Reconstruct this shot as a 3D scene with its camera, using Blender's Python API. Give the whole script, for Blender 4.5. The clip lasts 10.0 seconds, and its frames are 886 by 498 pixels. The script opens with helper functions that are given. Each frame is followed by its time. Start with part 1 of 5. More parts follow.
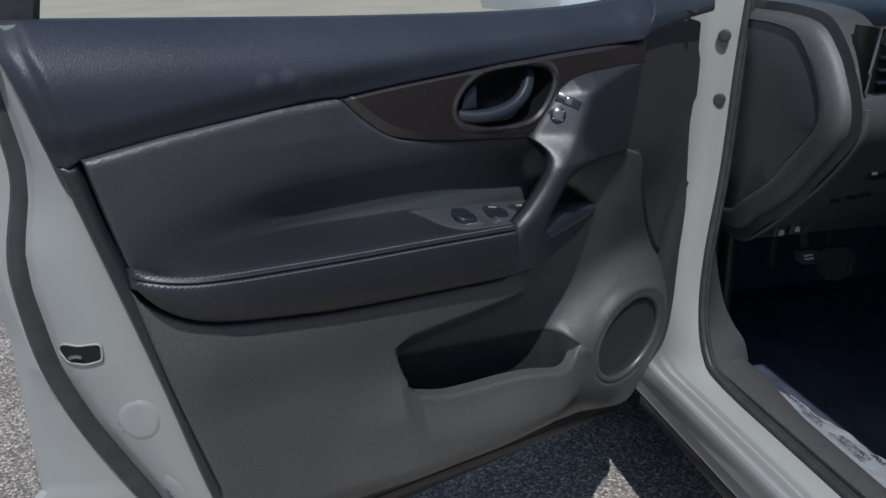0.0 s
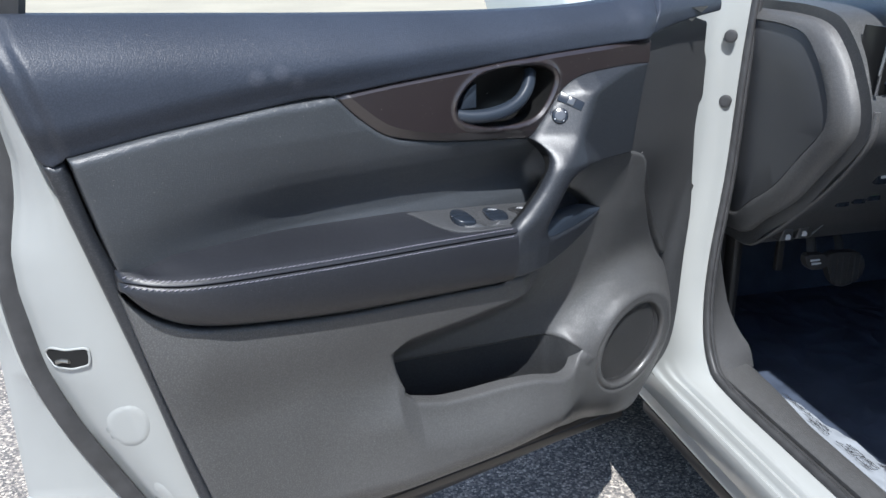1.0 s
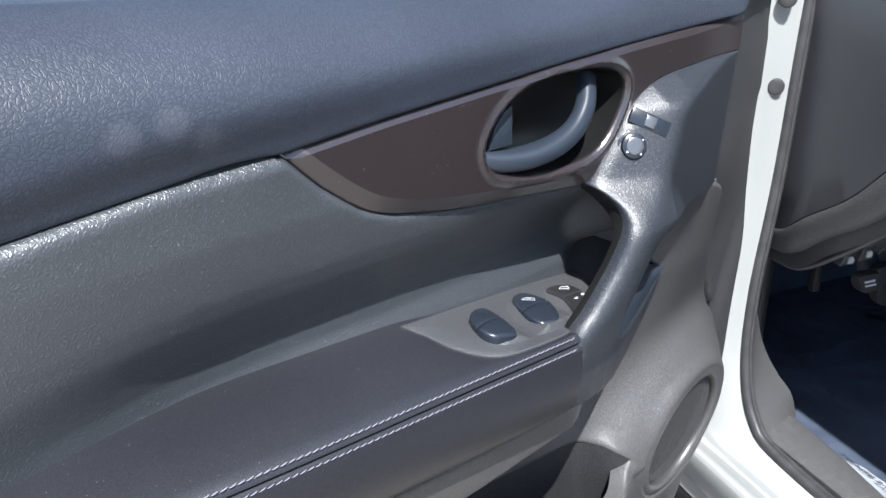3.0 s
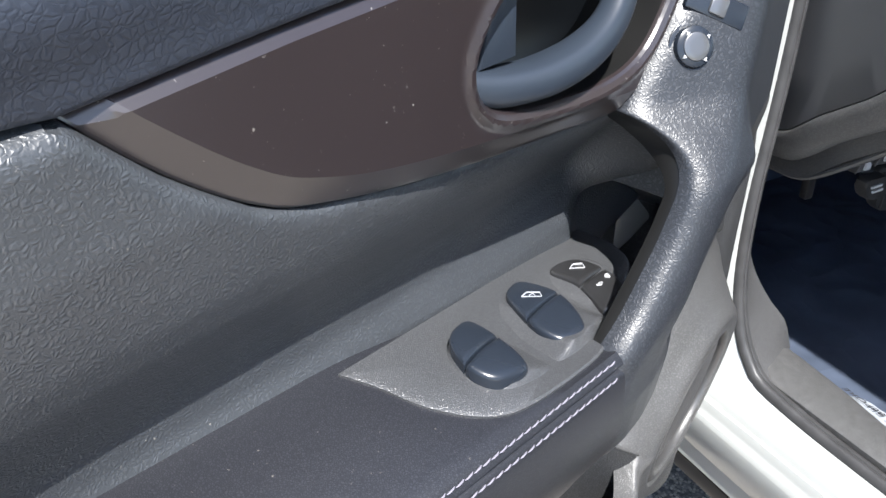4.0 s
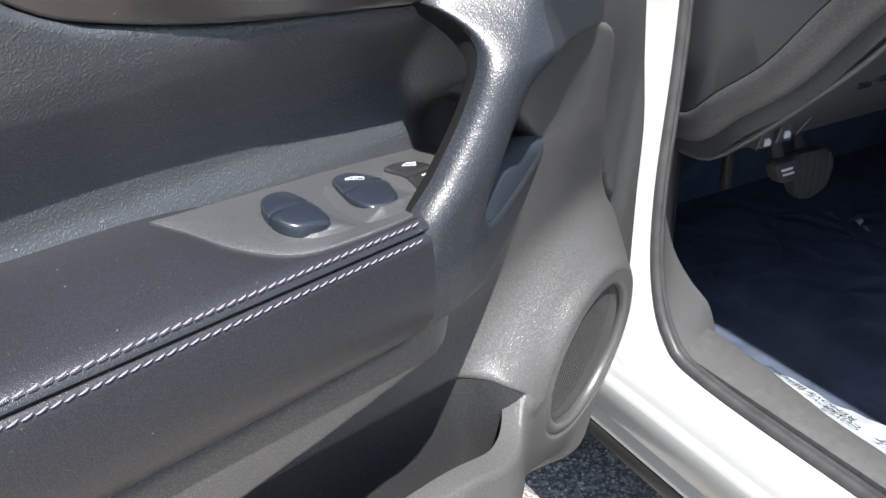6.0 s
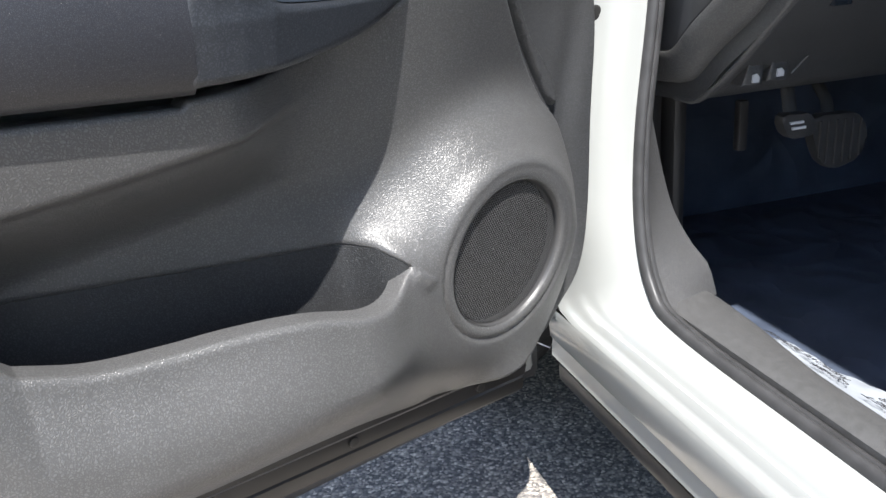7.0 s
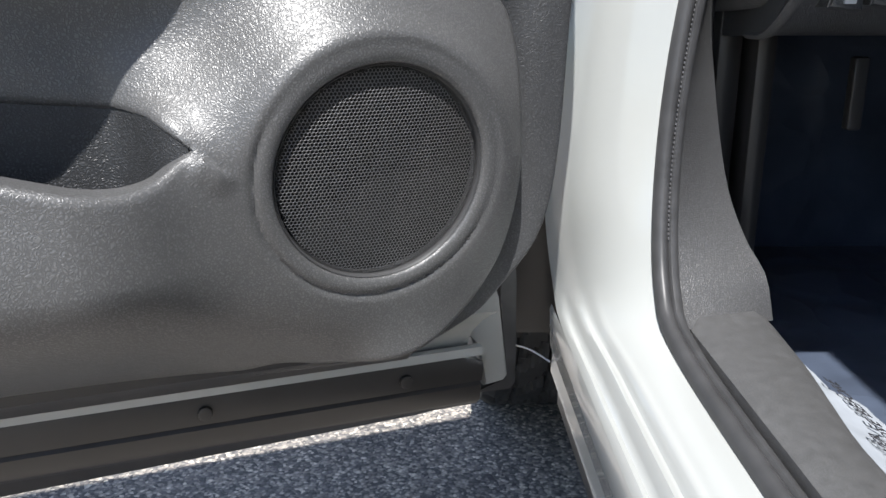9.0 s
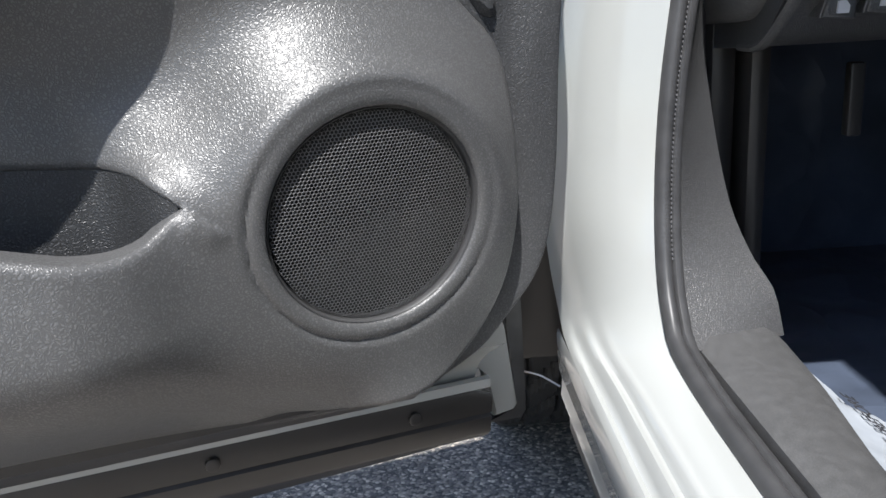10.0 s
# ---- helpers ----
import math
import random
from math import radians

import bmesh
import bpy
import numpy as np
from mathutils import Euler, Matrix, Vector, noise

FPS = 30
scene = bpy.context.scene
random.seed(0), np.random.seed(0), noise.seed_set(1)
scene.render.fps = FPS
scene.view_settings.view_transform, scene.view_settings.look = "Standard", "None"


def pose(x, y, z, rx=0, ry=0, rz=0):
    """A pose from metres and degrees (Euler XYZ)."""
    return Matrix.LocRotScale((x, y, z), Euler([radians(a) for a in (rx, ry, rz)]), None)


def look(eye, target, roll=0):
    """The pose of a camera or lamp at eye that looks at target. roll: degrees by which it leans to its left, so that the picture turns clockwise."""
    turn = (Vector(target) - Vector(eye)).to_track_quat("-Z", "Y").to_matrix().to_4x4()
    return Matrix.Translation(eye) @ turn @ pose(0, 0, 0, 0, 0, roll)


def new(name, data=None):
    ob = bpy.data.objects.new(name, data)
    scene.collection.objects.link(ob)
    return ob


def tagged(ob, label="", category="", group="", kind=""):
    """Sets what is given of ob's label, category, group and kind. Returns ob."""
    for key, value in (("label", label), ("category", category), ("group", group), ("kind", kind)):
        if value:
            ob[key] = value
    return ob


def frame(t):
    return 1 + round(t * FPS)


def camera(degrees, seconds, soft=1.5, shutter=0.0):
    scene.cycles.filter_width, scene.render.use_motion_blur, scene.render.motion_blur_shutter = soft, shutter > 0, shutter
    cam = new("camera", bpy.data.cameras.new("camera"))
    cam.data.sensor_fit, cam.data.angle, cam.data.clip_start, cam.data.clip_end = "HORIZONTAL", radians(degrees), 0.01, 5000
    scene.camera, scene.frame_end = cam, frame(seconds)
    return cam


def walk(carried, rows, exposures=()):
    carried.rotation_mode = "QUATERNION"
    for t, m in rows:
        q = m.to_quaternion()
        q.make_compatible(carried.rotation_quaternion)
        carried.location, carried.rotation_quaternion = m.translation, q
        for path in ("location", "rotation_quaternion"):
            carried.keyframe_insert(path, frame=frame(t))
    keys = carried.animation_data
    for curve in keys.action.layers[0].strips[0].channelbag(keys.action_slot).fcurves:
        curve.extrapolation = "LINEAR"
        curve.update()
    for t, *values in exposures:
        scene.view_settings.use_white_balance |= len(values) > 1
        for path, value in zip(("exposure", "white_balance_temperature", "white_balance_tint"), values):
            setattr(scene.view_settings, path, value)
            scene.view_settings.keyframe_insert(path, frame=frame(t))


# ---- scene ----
cam = camera(54.3, 10.0)
PATH = [
    (0, (0.04, -0.053, 1.341), (-0.003, 1.82, 0.642), -0.9),
    (0.5, (0.04, -0.044, 1.339), (-0.007, 1.829, 0.639), -0.7),
    (1, (0.048, -0.024, 1.332), (-0.005, 1.851, 0.637), -0.7),
    (1.5, (0.046, 0.051, 1.328), (-0.015, 1.924, 0.63), -0.6),
    (2, (0.008, 0.191, 1.326), (-0.051, 2.064, 0.627), -0.6),
    (2.2, (-0.013, 0.256, 1.325), (-0.046, 2.127, 0.618), -0.6),
    (3.3, (-0.077, 0.601, 1.289), (0.214, 2.373, 0.41), -0.8),
    (3.5, (-0.077, 0.673, 1.273), (0.253, 2.409, 0.337), -0.8),
    (4, (-0.06, 0.796, 1.233), (0.329, 2.458, 0.191), -0.9),
    (4.5, (-0.045, 0.852, 1.213), (0.375, 2.447, 0.082), -1.1),
    (5, (-0.035, 0.866, 1.209), (0.396, 2.43, 0.04), -1.5),
    (5.2, (-0.031, 0.859, 1.21), (0.404, 2.431, 0.052), -1.6),
    (6.3, (0.072, 0.59, 1.105), (0.406, 2.388, 0.295), -3.0),
    (6.5, (0.116, 0.556, 1.068), (0.382, 2.38, 0.293), -3.4),
    (7, (0.259, 0.56, 0.943), (0.312, 2.435, 0.247), -4.0),
    (7.5, (0.401, 0.585, 0.853), (0.185, 2.451, 0.166), -5.5),
    (8, (0.487, 0.644, 0.804), (0.145, 2.491, 0.116), -3.7),
    (8.5, (0.52, 0.725, 0.769), (0.123, 2.569, 0.106), -0.7),
    (9, (0.542, 0.818, 0.749), (0.099, 2.677, 0.159), 0.1),
    (9.5, (0.548, 0.842, 0.756), (0.077, 2.702, 0.188), 0.0),
    (10, (0.542, 0.837, 0.767), (0.088, 2.7, 0.199), -3.3),
]
from mathutils import geometry

walk(cam, [(t, look(eye, target, roll)) for t, eye, target, roll in PATH],
     exposures=[(0.0, -0.7, 6150, 9), (0.25, 0.4, 6100, 9), (0.5, 0.52, 6100, 9), (2.2, 0.84, 6100, 9), (3.5, 1.18, 6350, 10), (5.2, 1.32, 6550, 10), (6.5, 1.3, 6550, 10), (7.5, 1.06, 6500, 10), (10.0, 0.82, 6400, 10)])

# ---- world and sun ----
# door frame: x along the door towards the hinges, y into the door, z up
DOOR = pose(0.0, 1.12, 0.0, 0, 0, 33.5)
# car frame: x to the car's right, y towards its front, z up
CAR = pose(0.457, 1.718, 0.0, 0, 0, 15.0)
to_sun = (DOOR.to_3x3() @ Vector((-0.27, -0.52, 1.0))).normalized()
world = bpy.data.worlds.new("sky")
scene.world = world
world.use_nodes = True
sky = world.node_tree.nodes.new("ShaderNodeTexSky")
sky.sky_type, sky.sun_disc = "NISHITA", False
sky.sun_elevation = math.asin(to_sun.z)
sky.sun_rotation = math.atan2(to_sun.x, to_sun.y)
back = world.node_tree.nodes["Background"]
world.node_tree.links.new(sky.outputs["Color"], back.inputs["Color"])
back.inputs["Strength"].default_value = 0.118
sun = new("sun", bpy.data.lights.new("sun", "SUN"))
sun.data.energy, sun.data.angle, sun.data.color = 5.0, radians(0.5), (1.0, 0.98, 0.95)
sun.matrix_world = Matrix.Translation((0, 0, 6)) @ to_sun.to_track_quat("Z", "Y").to_matrix().to_4x4()


# ---- materials ----
def material(name, color, rough=0.6, metal=0.0, spec=0.5, var=0.1, var_scale=6.0, grain=None, bump=0.3, dust=0.0, coat=0.0, tone=None, marks=(), coat_rough=0.03):
    """A surface with large soft variation, an optional grain and light dust specks."""
    m = bpy.data.materials.new(name)
    m.use_nodes = True
    nt = m.node_tree
    n, l = nt.nodes, nt.links
    b = n["Principled BSDF"]
    b.inputs["Roughness"].default_value = rough
    b.inputs["Metallic"].default_value = metal
    b.inputs["Specular IOR Level"].default_value = spec
    b.inputs["Coat Weight"].default_value = coat
    b.inputs["Coat Roughness"].default_value = coat_rough
    co = n.new("ShaderNodeTexCoord")
    big = n.new("ShaderNodeTexNoise")
    big.inputs["Scale"].default_value, big.inputs["Detail"].default_value = var_scale, 6
    l.new(co.outputs["Object"], big.inputs["Vector"])
    ramp = n.new("ShaderNodeMapRange")
    ramp.inputs["From Min"].default_value, ramp.inputs["From Max"].default_value = 0.3, 0.7
    ramp.inputs["To Min"].default_value, ramp.inputs["To Max"].default_value = 0.0, 1.0
    l.new(big.outputs["Fac"], ramp.inputs["Value"])
    mix = n.new("ShaderNodeMix")
    mix.data_type = "RGBA"
    hi = tone or tuple(min(1.0, c * (1 + var)) for c in color)
    mix.inputs["A"].default_value = (*[c * (1 - var) for c in color], 1)
    mix.inputs["B"].default_value = (*hi, 1)
    l.new(ramp.outputs["Result"], mix.inputs["Factor"])
    out = mix.outputs["Result"]
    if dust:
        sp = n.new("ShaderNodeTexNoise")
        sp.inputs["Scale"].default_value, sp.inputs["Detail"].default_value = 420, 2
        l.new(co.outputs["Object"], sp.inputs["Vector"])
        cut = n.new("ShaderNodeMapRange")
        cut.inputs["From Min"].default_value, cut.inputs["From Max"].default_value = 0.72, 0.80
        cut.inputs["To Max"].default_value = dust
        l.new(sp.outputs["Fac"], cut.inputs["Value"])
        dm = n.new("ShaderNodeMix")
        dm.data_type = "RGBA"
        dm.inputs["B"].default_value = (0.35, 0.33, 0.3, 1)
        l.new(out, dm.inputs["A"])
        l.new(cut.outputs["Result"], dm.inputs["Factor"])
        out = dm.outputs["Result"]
    for u, v in marks:
        far = n.new("ShaderNodeVectorMath")
        far.operation = "DISTANCE"
        far.inputs[1].default_value = (u, -0.016, v)
        l.new(co.outputs["Object"], far.inputs[0])
        fade = n.new("ShaderNodeMapRange")
        fade.interpolation_type = "SMOOTHSTEP"
        fade.inputs["From Min"].default_value, fade.inputs["From Max"].default_value = 0.006, 0.014
        fade.inputs["To Min"].default_value, fade.inputs["To Max"].default_value = 0.07, 0.0
        l.new(far.outputs["Value"], fade.inputs["Value"])
        dm = n.new("ShaderNodeMix")
        dm.data_type = "RGBA"
        dm.inputs["B"].default_value = (0.30, 0.30, 0.34, 1)
        l.new(out, dm.inputs["A"])
        l.new(fade.outputs["Result"], dm.inputs["Factor"])
        out = dm.outputs["Result"]
    l.new(out, b.inputs["Base Color"])
    rr = n.new("ShaderNodeMapRange")
    rr.inputs["To Min"].default_value, rr.inputs["To Max"].default_value = rough * 0.88, min(1, rough * 1.1)
    l.new(big.outputs["Fac"], rr.inputs["Value"])
    l.new(rr.outputs["Result"], b.inputs["Roughness"])
    if grain:
        scale, wobble, crease, depth, fine, crease_shade = {"hide": (300, 0.008, 0.22, 0.00026, 0.20, 0.90), "pebble": (370, 0.008, 0.42, 0.00036, 0.20, 0.90), "vinyl": (400, 0.007, 0.38, 0.00032, 0.15, 0.80),
                                                    "grip": (400, 0.008, 0.38, 0.00026, 0.15, 0.80), "fine": (800, 0.002, 0.40, 0.00012, 1.0, 0.80), "film": (9, 0.16, 0.30, 0.02, 0.0, 1.0)}[grain]
        warp = n.new("ShaderNodeTexNoise")
        warp.inputs["Scale"].default_value = scale * 0.45
        l.new(co.outputs["Object"], warp.inputs["Vector"])
        add = n.new("ShaderNodeMix")
        add.data_type = "VECTOR"
        add.inputs["Factor"].default_value = wobble
        l.new(co.outputs["Object"], add.inputs["A"])
        l.new(warp.outputs["Color"], add.inputs["B"])
        vor = n.new("ShaderNodeTexVoronoi")
        vor.feature = "DISTANCE_TO_EDGE"
        vor.inputs["Scale"].default_value = scale
        l.new(add.outputs["Result"], vor.inputs["Vector"])
        top = n.new("ShaderNodeMapRange")
        top.interpolation_type = "SMOOTHSTEP"
        top.inputs["From Max"].default_value = crease
        l.new(vor.outputs["Distance"], top.inputs["Value"])
        # creases stay matt; their shade is painted into the base colour, cell tops paler
        relief_shade = n.new("ShaderNodeMapRange")
        relief_shade.inputs["To Min"].default_value, relief_shade.inputs["To Max"].default_value = crease_shade, 1.0 + 0.6 * (1 - crease_shade)
        l.new(top.outputs["Result"], relief_shade.inputs["Value"])
        # multiplies the painted crease shade into the colour
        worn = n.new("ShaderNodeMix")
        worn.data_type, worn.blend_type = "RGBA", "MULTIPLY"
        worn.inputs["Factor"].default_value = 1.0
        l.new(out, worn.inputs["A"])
        l.new(relief_shade.outputs["Result"], worn.inputs["B"])
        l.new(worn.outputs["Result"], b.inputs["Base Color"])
        gleam = n.new("ShaderNodeMath")
        gleam.operation = "MULTIPLY"
        gleam.inputs[1].default_value = spec
        l.new(relief_shade.outputs["Result"], gleam.inputs[0])
        l.new(gleam.outputs["Value"], b.inputs["Specular IOR Level"])
        # small pits on the cells and a slow swell under them
        pits = n.new("ShaderNodeTexNoise")
        pits.inputs["Scale"].default_value, pits.inputs["Detail"].default_value = scale * 2.6, 2
        l.new(co.outputs["Object"], pits.inputs["Vector"])
        mild = n.new("ShaderNodeMath")
        mild.operation = "MULTIPLY_ADD"
        mild.inputs[1].default_value = fine
        l.new(pits.outputs["Fac"], mild.inputs[0])
        l.new(top.outputs["Result"], mild.inputs[2])
        swell = n.new("ShaderNodeMath")
        swell.operation = "MULTIPLY_ADD"
        swell.inputs[1].default_value = 0.5
        l.new(warp.outputs["Fac"], swell.inputs[0])
        l.new(mild.outputs["Value"], swell.inputs[2])
        bp = n.new("ShaderNodeBump")
        bp.inputs["Strength"].default_value = bump
        bp.inputs["Distance"].default_value = depth
        l.new(swell.outputs["Value"], bp.inputs["Height"])
        l.new(bp.outputs["Normal"], b.inputs["Normal"])
        l.new(bp.outputs["Normal"], b.inputs["Coat Normal"])
    return m


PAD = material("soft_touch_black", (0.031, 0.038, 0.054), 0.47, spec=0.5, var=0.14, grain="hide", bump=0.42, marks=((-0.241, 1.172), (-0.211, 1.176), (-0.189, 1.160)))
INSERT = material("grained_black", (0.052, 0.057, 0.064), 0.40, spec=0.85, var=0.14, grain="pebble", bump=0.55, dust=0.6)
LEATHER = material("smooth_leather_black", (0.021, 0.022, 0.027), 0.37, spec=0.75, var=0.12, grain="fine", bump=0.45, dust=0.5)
TRIM = material("brown_satin_trim", (0.027, 0.0205, 0.0215), 0.30, spec=0.9, var=0.08, dust=0.6, coat=0.6, coat_rough=0.16)
GLOSS = material("dark_edge_gloss", (0.010, 0.010, 0.010), 0.30, spec=0.4, var=0.05)
PLASTIC = material("hard_grey_plastic", (0.088, 0.088, 0.088), 0.40, spec=0.72, var=0.16, var_scale=4, grain="vinyl", bump=0.5, dust=0.5, tone=(0.097, 0.097, 0.098))
# same plastic as the lower panel, darkened for the shade inside the pocket
POCKET_SHADE = material("shaded_pocket_plastic", (0.036, 0.037, 0.039), 0.42, spec=0.4, var=0.1, grain="vinyl", bump=0.8)
HINGE = material("hinge_cover_vinyl", (0.050, 0.051, 0.053), 0.42, spec=0.6, var=0.1, grain="vinyl", bump=0.7)
PULL = material("pull_grip", (0.022, 0.025, 0.031), 0.42, spec=0.85, var=0.1, grain="grip", bump=0.36)
BLUEPL = material("satin_handle", (0.024, 0.032, 0.045), 0.40, spec=0.6, var=0.05)
PLATE = material("switch_plate", (0.064, 0.066, 0.070), 0.36, spec=1.0, var=0.1, grain="fine", bump=0.9, dust=0.3)
SWITCH = material("switch_black", (0.017, 0.022, 0.031), 0.26, spec=0.6, var=0.05)
LOCKSW = material("switch_matt_black", (0.020, 0.020, 0.021), 0.32, spec=1.0, var=0.05)
CHROME = material("button_silver", (0.17, 0.175, 0.185), 0.22, metal=0.6, var=0.05)
ICON = material("icon_white", (0.55, 0.56, 0.58), 0.5, var=0.02)
GREEN = material("icon_green", (0.05, 0.45, 0.12), 0.5, var=0.02)
THREAD = material("thread_grey", (0.21, 0.20, 0.24), 0.7, var=0.1)
MESHM = material("grille_black", (0.050, 0.050, 0.051), 0.40, spec=1.0, var=0.05)
VOID = material("cavity_black", (0.006, 0.006, 0.006), 0.8, var=0.05)
WHITE = material("white_car_paint", (0.37, 0.38, 0.37), 0.25, var=0.03, coat=0.5)
RUBBER = material("weatherstrip_rubber", (0.05, 0.05, 0.052), 0.45, var=0.2, var_scale=40)
GUARD = material("black_lower_plastic", (0.026, 0.024, 0.023), 0.40, spec=0.6, var=0.2, var_scale=12)
KICK = material("kick_grey_plastic", (0.075, 0.075, 0.077), 0.45, spec=0.8, var=0.16, grain="vinyl", bump=0.7, dust=0.4)
SCUFF = material("dusty_sill_plastic", (0.085, 0.085, 0.086), 0.5, spec=0.8, var=0.14, var_scale=90, grain="fine", bump=0.9, dust=0.6)
DASH = material("dash_dark_plastic", (0.064, 0.065, 0.067), 0.42, spec=0.9, var=0.1, grain="vinyl", bump=0.6)
DASHGREY = material("dash_end_grey", (0.095, 0.094, 0.094), 0.46, spec=1.0, var=0.1, grain="vinyl", bump=0.7)
DASHFLAT = material("dash_end_smooth", (0.052, 0.054, 0.059), 0.5, spec=0.8, var=0.08)
SEALGREY = material("seal_grey_rubber", (0.11, 0.11, 0.115), 0.5, var=0.15, var_scale=40)
CONCRETE = material("pale_concrete", (0.38, 0.355, 0.285), 0.9, spec=0.2, var=0.08, var_scale=0.8)
CARPET = material("film_covered_carpet", (0.060, 0.075, 0.108), 0.38, spec=0.6, var=0.35, var_scale=9, grain="film", bump=0.22)
PAPER = material("paper_mat", (0.30, 0.325, 0.36), 0.8, var=0.12, var_scale=30)
INK = material("ink", (0.03, 0.03, 0.035), 0.7, var=0.1)
TYRE = material("tyre_rubber", (0.035, 0.034, 0.034), 0.7, var=0.25, var_scale=30)
STEEL = material("bare_metal", (0.5, 0.48, 0.45), 0.35, metal=1.0, var=0.15, var_scale=60)
GLASS = material("dark_glass", (0.03, 0.04, 0.05), 0.06, var=0.05)
BLUEWHITE = material("pale_blue_paint", (0.62, 0.70, 0.74), 0.25, var=0.03, coat=0.5)


def asphalt():
    m = bpy.data.materials.new("worn_asphalt")
    m.use_nodes = True
    nt = m.node_tree
    n, l = nt.nodes, nt.links
    b = n["Principled BSDF"]
    b.inputs["Roughness"].default_value = 0.9
    b.inputs["Specular IOR Level"].default_value = 0.2
    co = n.new("ShaderNodeTexCoord")
    st = n.new("ShaderNodeTexVoronoi")
    st.inputs["Scale"].default_value = 170
    l.new(co.outputs["Object"], st.inputs["Vector"])
    ramp = n.new("ShaderNodeValToRGB")
    e = ramp.color_ramp.elements
    e[0].position, e[0].color = 0.0, (0.13, 0.125, 0.125, 1)
    e[1].position, e[1].color = 1.0, (0.80, 0.73, 0.62, 1)
    for at, c in ((0.40, (0.23, 0.215, 0.205, 1)), (0.72, (0.40, 0.36, 0.315, 1)), (0.92, (0.56, 0.50, 0.43, 1))):
        x = e.new(at)
        x.color = c
    sep = n.new("ShaderNodeSeparateColor")
    l.new(st.outputs["Color"], sep.inputs["Color"])
    l.new(sep.outputs["Red"], ramp.inputs["Fac"])
    gap = n.new("ShaderNodeMapRange")
    gap.inputs["From Min"].default_value, gap.inputs["From Max"].default_value = 0.3, 0.7
    gap.inputs["To Min"].default_value, gap.inputs["To Max"].default_value = 1.0, 0.72
    l.new(st.outputs["Distance"], gap.inputs["Value"])
    mul = n.new("ShaderNodeMix")
    mul.data_type, mul.blend_type = "RGBA", "MULTIPLY"
    mul.inputs["Factor"].default_value = 1.0
    l.new(ramp.outputs["Color"], mul.inputs["A"])
    l.new(gap.outputs["Result"], mul.inputs["B"])
    big = n.new("ShaderNodeTexNoise")
    big.inputs["Scale"].default_value, big.inputs["Detail"].default_value = 2.5, 8
    l.new(co.outputs["Object"], big.inputs["Vector"])
    br = n.new("ShaderNodeMapRange")
    br.inputs["From Min"].default_value, br.inputs["From Max"].default_value = 0.3, 0.7
    br.inputs["To Min"].default_value, br.inputs["To Max"].default_value = 0.8, 1.2
    l.new(big.outputs["Fac"], br.inputs["Value"])
    mul2 = n.new("ShaderNodeMix")
    mul2.data_type, mul2.blend_type = "RGBA", "MULTIPLY"
    mul2.inputs["Factor"].default_value = 1.0
    l.new(mul.outputs["Result"], mul2.inputs["A"])
    l.new(br.outputs["Result"], mul2.inputs["B"])
    l.new(mul2.outputs["Result"], b.inputs["Base Color"])
    bp = n.new("ShaderNodeBump")
    bp.invert = True
    bp.inputs["Strength"].default_value, bp.inputs["Distance"].default_value = 0.3, 0.004
    l.new(st.outputs["Distance"], bp.inputs["Height"])
    l.new(bp.outputs["Normal"], b.inputs["Normal"])
    return m


ASPHALT = asphalt()


# ---- mesh helpers ----
def part(name, bm, mat, parent, label="", smooth=42, kind=""):
    """Links a bmesh as one mesh object under a thing or a part."""
    me = bpy.data.meshes.new(name)
    bmesh.ops.remove_doubles(bm, verts=bm.verts, dist=1e-6)
    bmesh.ops.recalc_face_normals(bm, faces=bm.faces)
    bm.to_mesh(me)
    bm.free()
    me.materials.append(mat)
    me.polygons.foreach_set("use_smooth", [True] * len(me.polygons))
    me.set_sharp_from_angle(angle=radians(smooth))
    ob = new(name, me)
    ob.parent = parent
    return tagged(ob, label=label, kind=kind)


def thing(name, m, label, category, group="", kind=""):
    ob = new(name)
    ob.empty_display_size = 0.05
    ob.matrix_world = m
    return tagged(ob, label, category, group, kind)


def ss(a, b, x):
    """Smooth step from 0 at a to 1 at b; a may be the greater."""
    t = np.clip((x - a) / (b - a), 0.0, 1.0)
    return t * t * (3 - 2 * t)


def spline(points, n=60, closed=False):
    """n points along a smooth curve through the given ones, evenly spaced."""
    p = np.array(points, float)
    k = len(p)
    idx = range(k if closed else k - 1)
    fine = []
    for i in idx:
        if closed:
            a, b, c, d = p[(i - 1) % k], p[i], p[(i + 1) % k], p[(i + 2) % k]
        else:
            b, c = p[i], p[i + 1]
            a = p[i - 1] if i else 2 * b - c
            d = p[i + 2] if i + 2 < k else 2 * c - b
        for t in np.linspace(0, 1, 16, endpoint=False):
            fine.append(0.5 * (2 * b + (c - a) * t + (2 * a - 5 * b + 4 * c - d) * t * t + (3 * b - a - 3 * c + d) * t ** 3))
    fine.append(p[0] if closed else p[-1])
    fine = np.array(fine)
    s = np.concatenate([[0], np.cumsum(np.linalg.norm(np.diff(fine, axis=0), axis=1))])
    at = np.linspace(0, s[-1], n, endpoint=not closed)
    return np.stack([np.interp(at, s, fine[:, j]) for j in range(fine.shape[1])], axis=1)


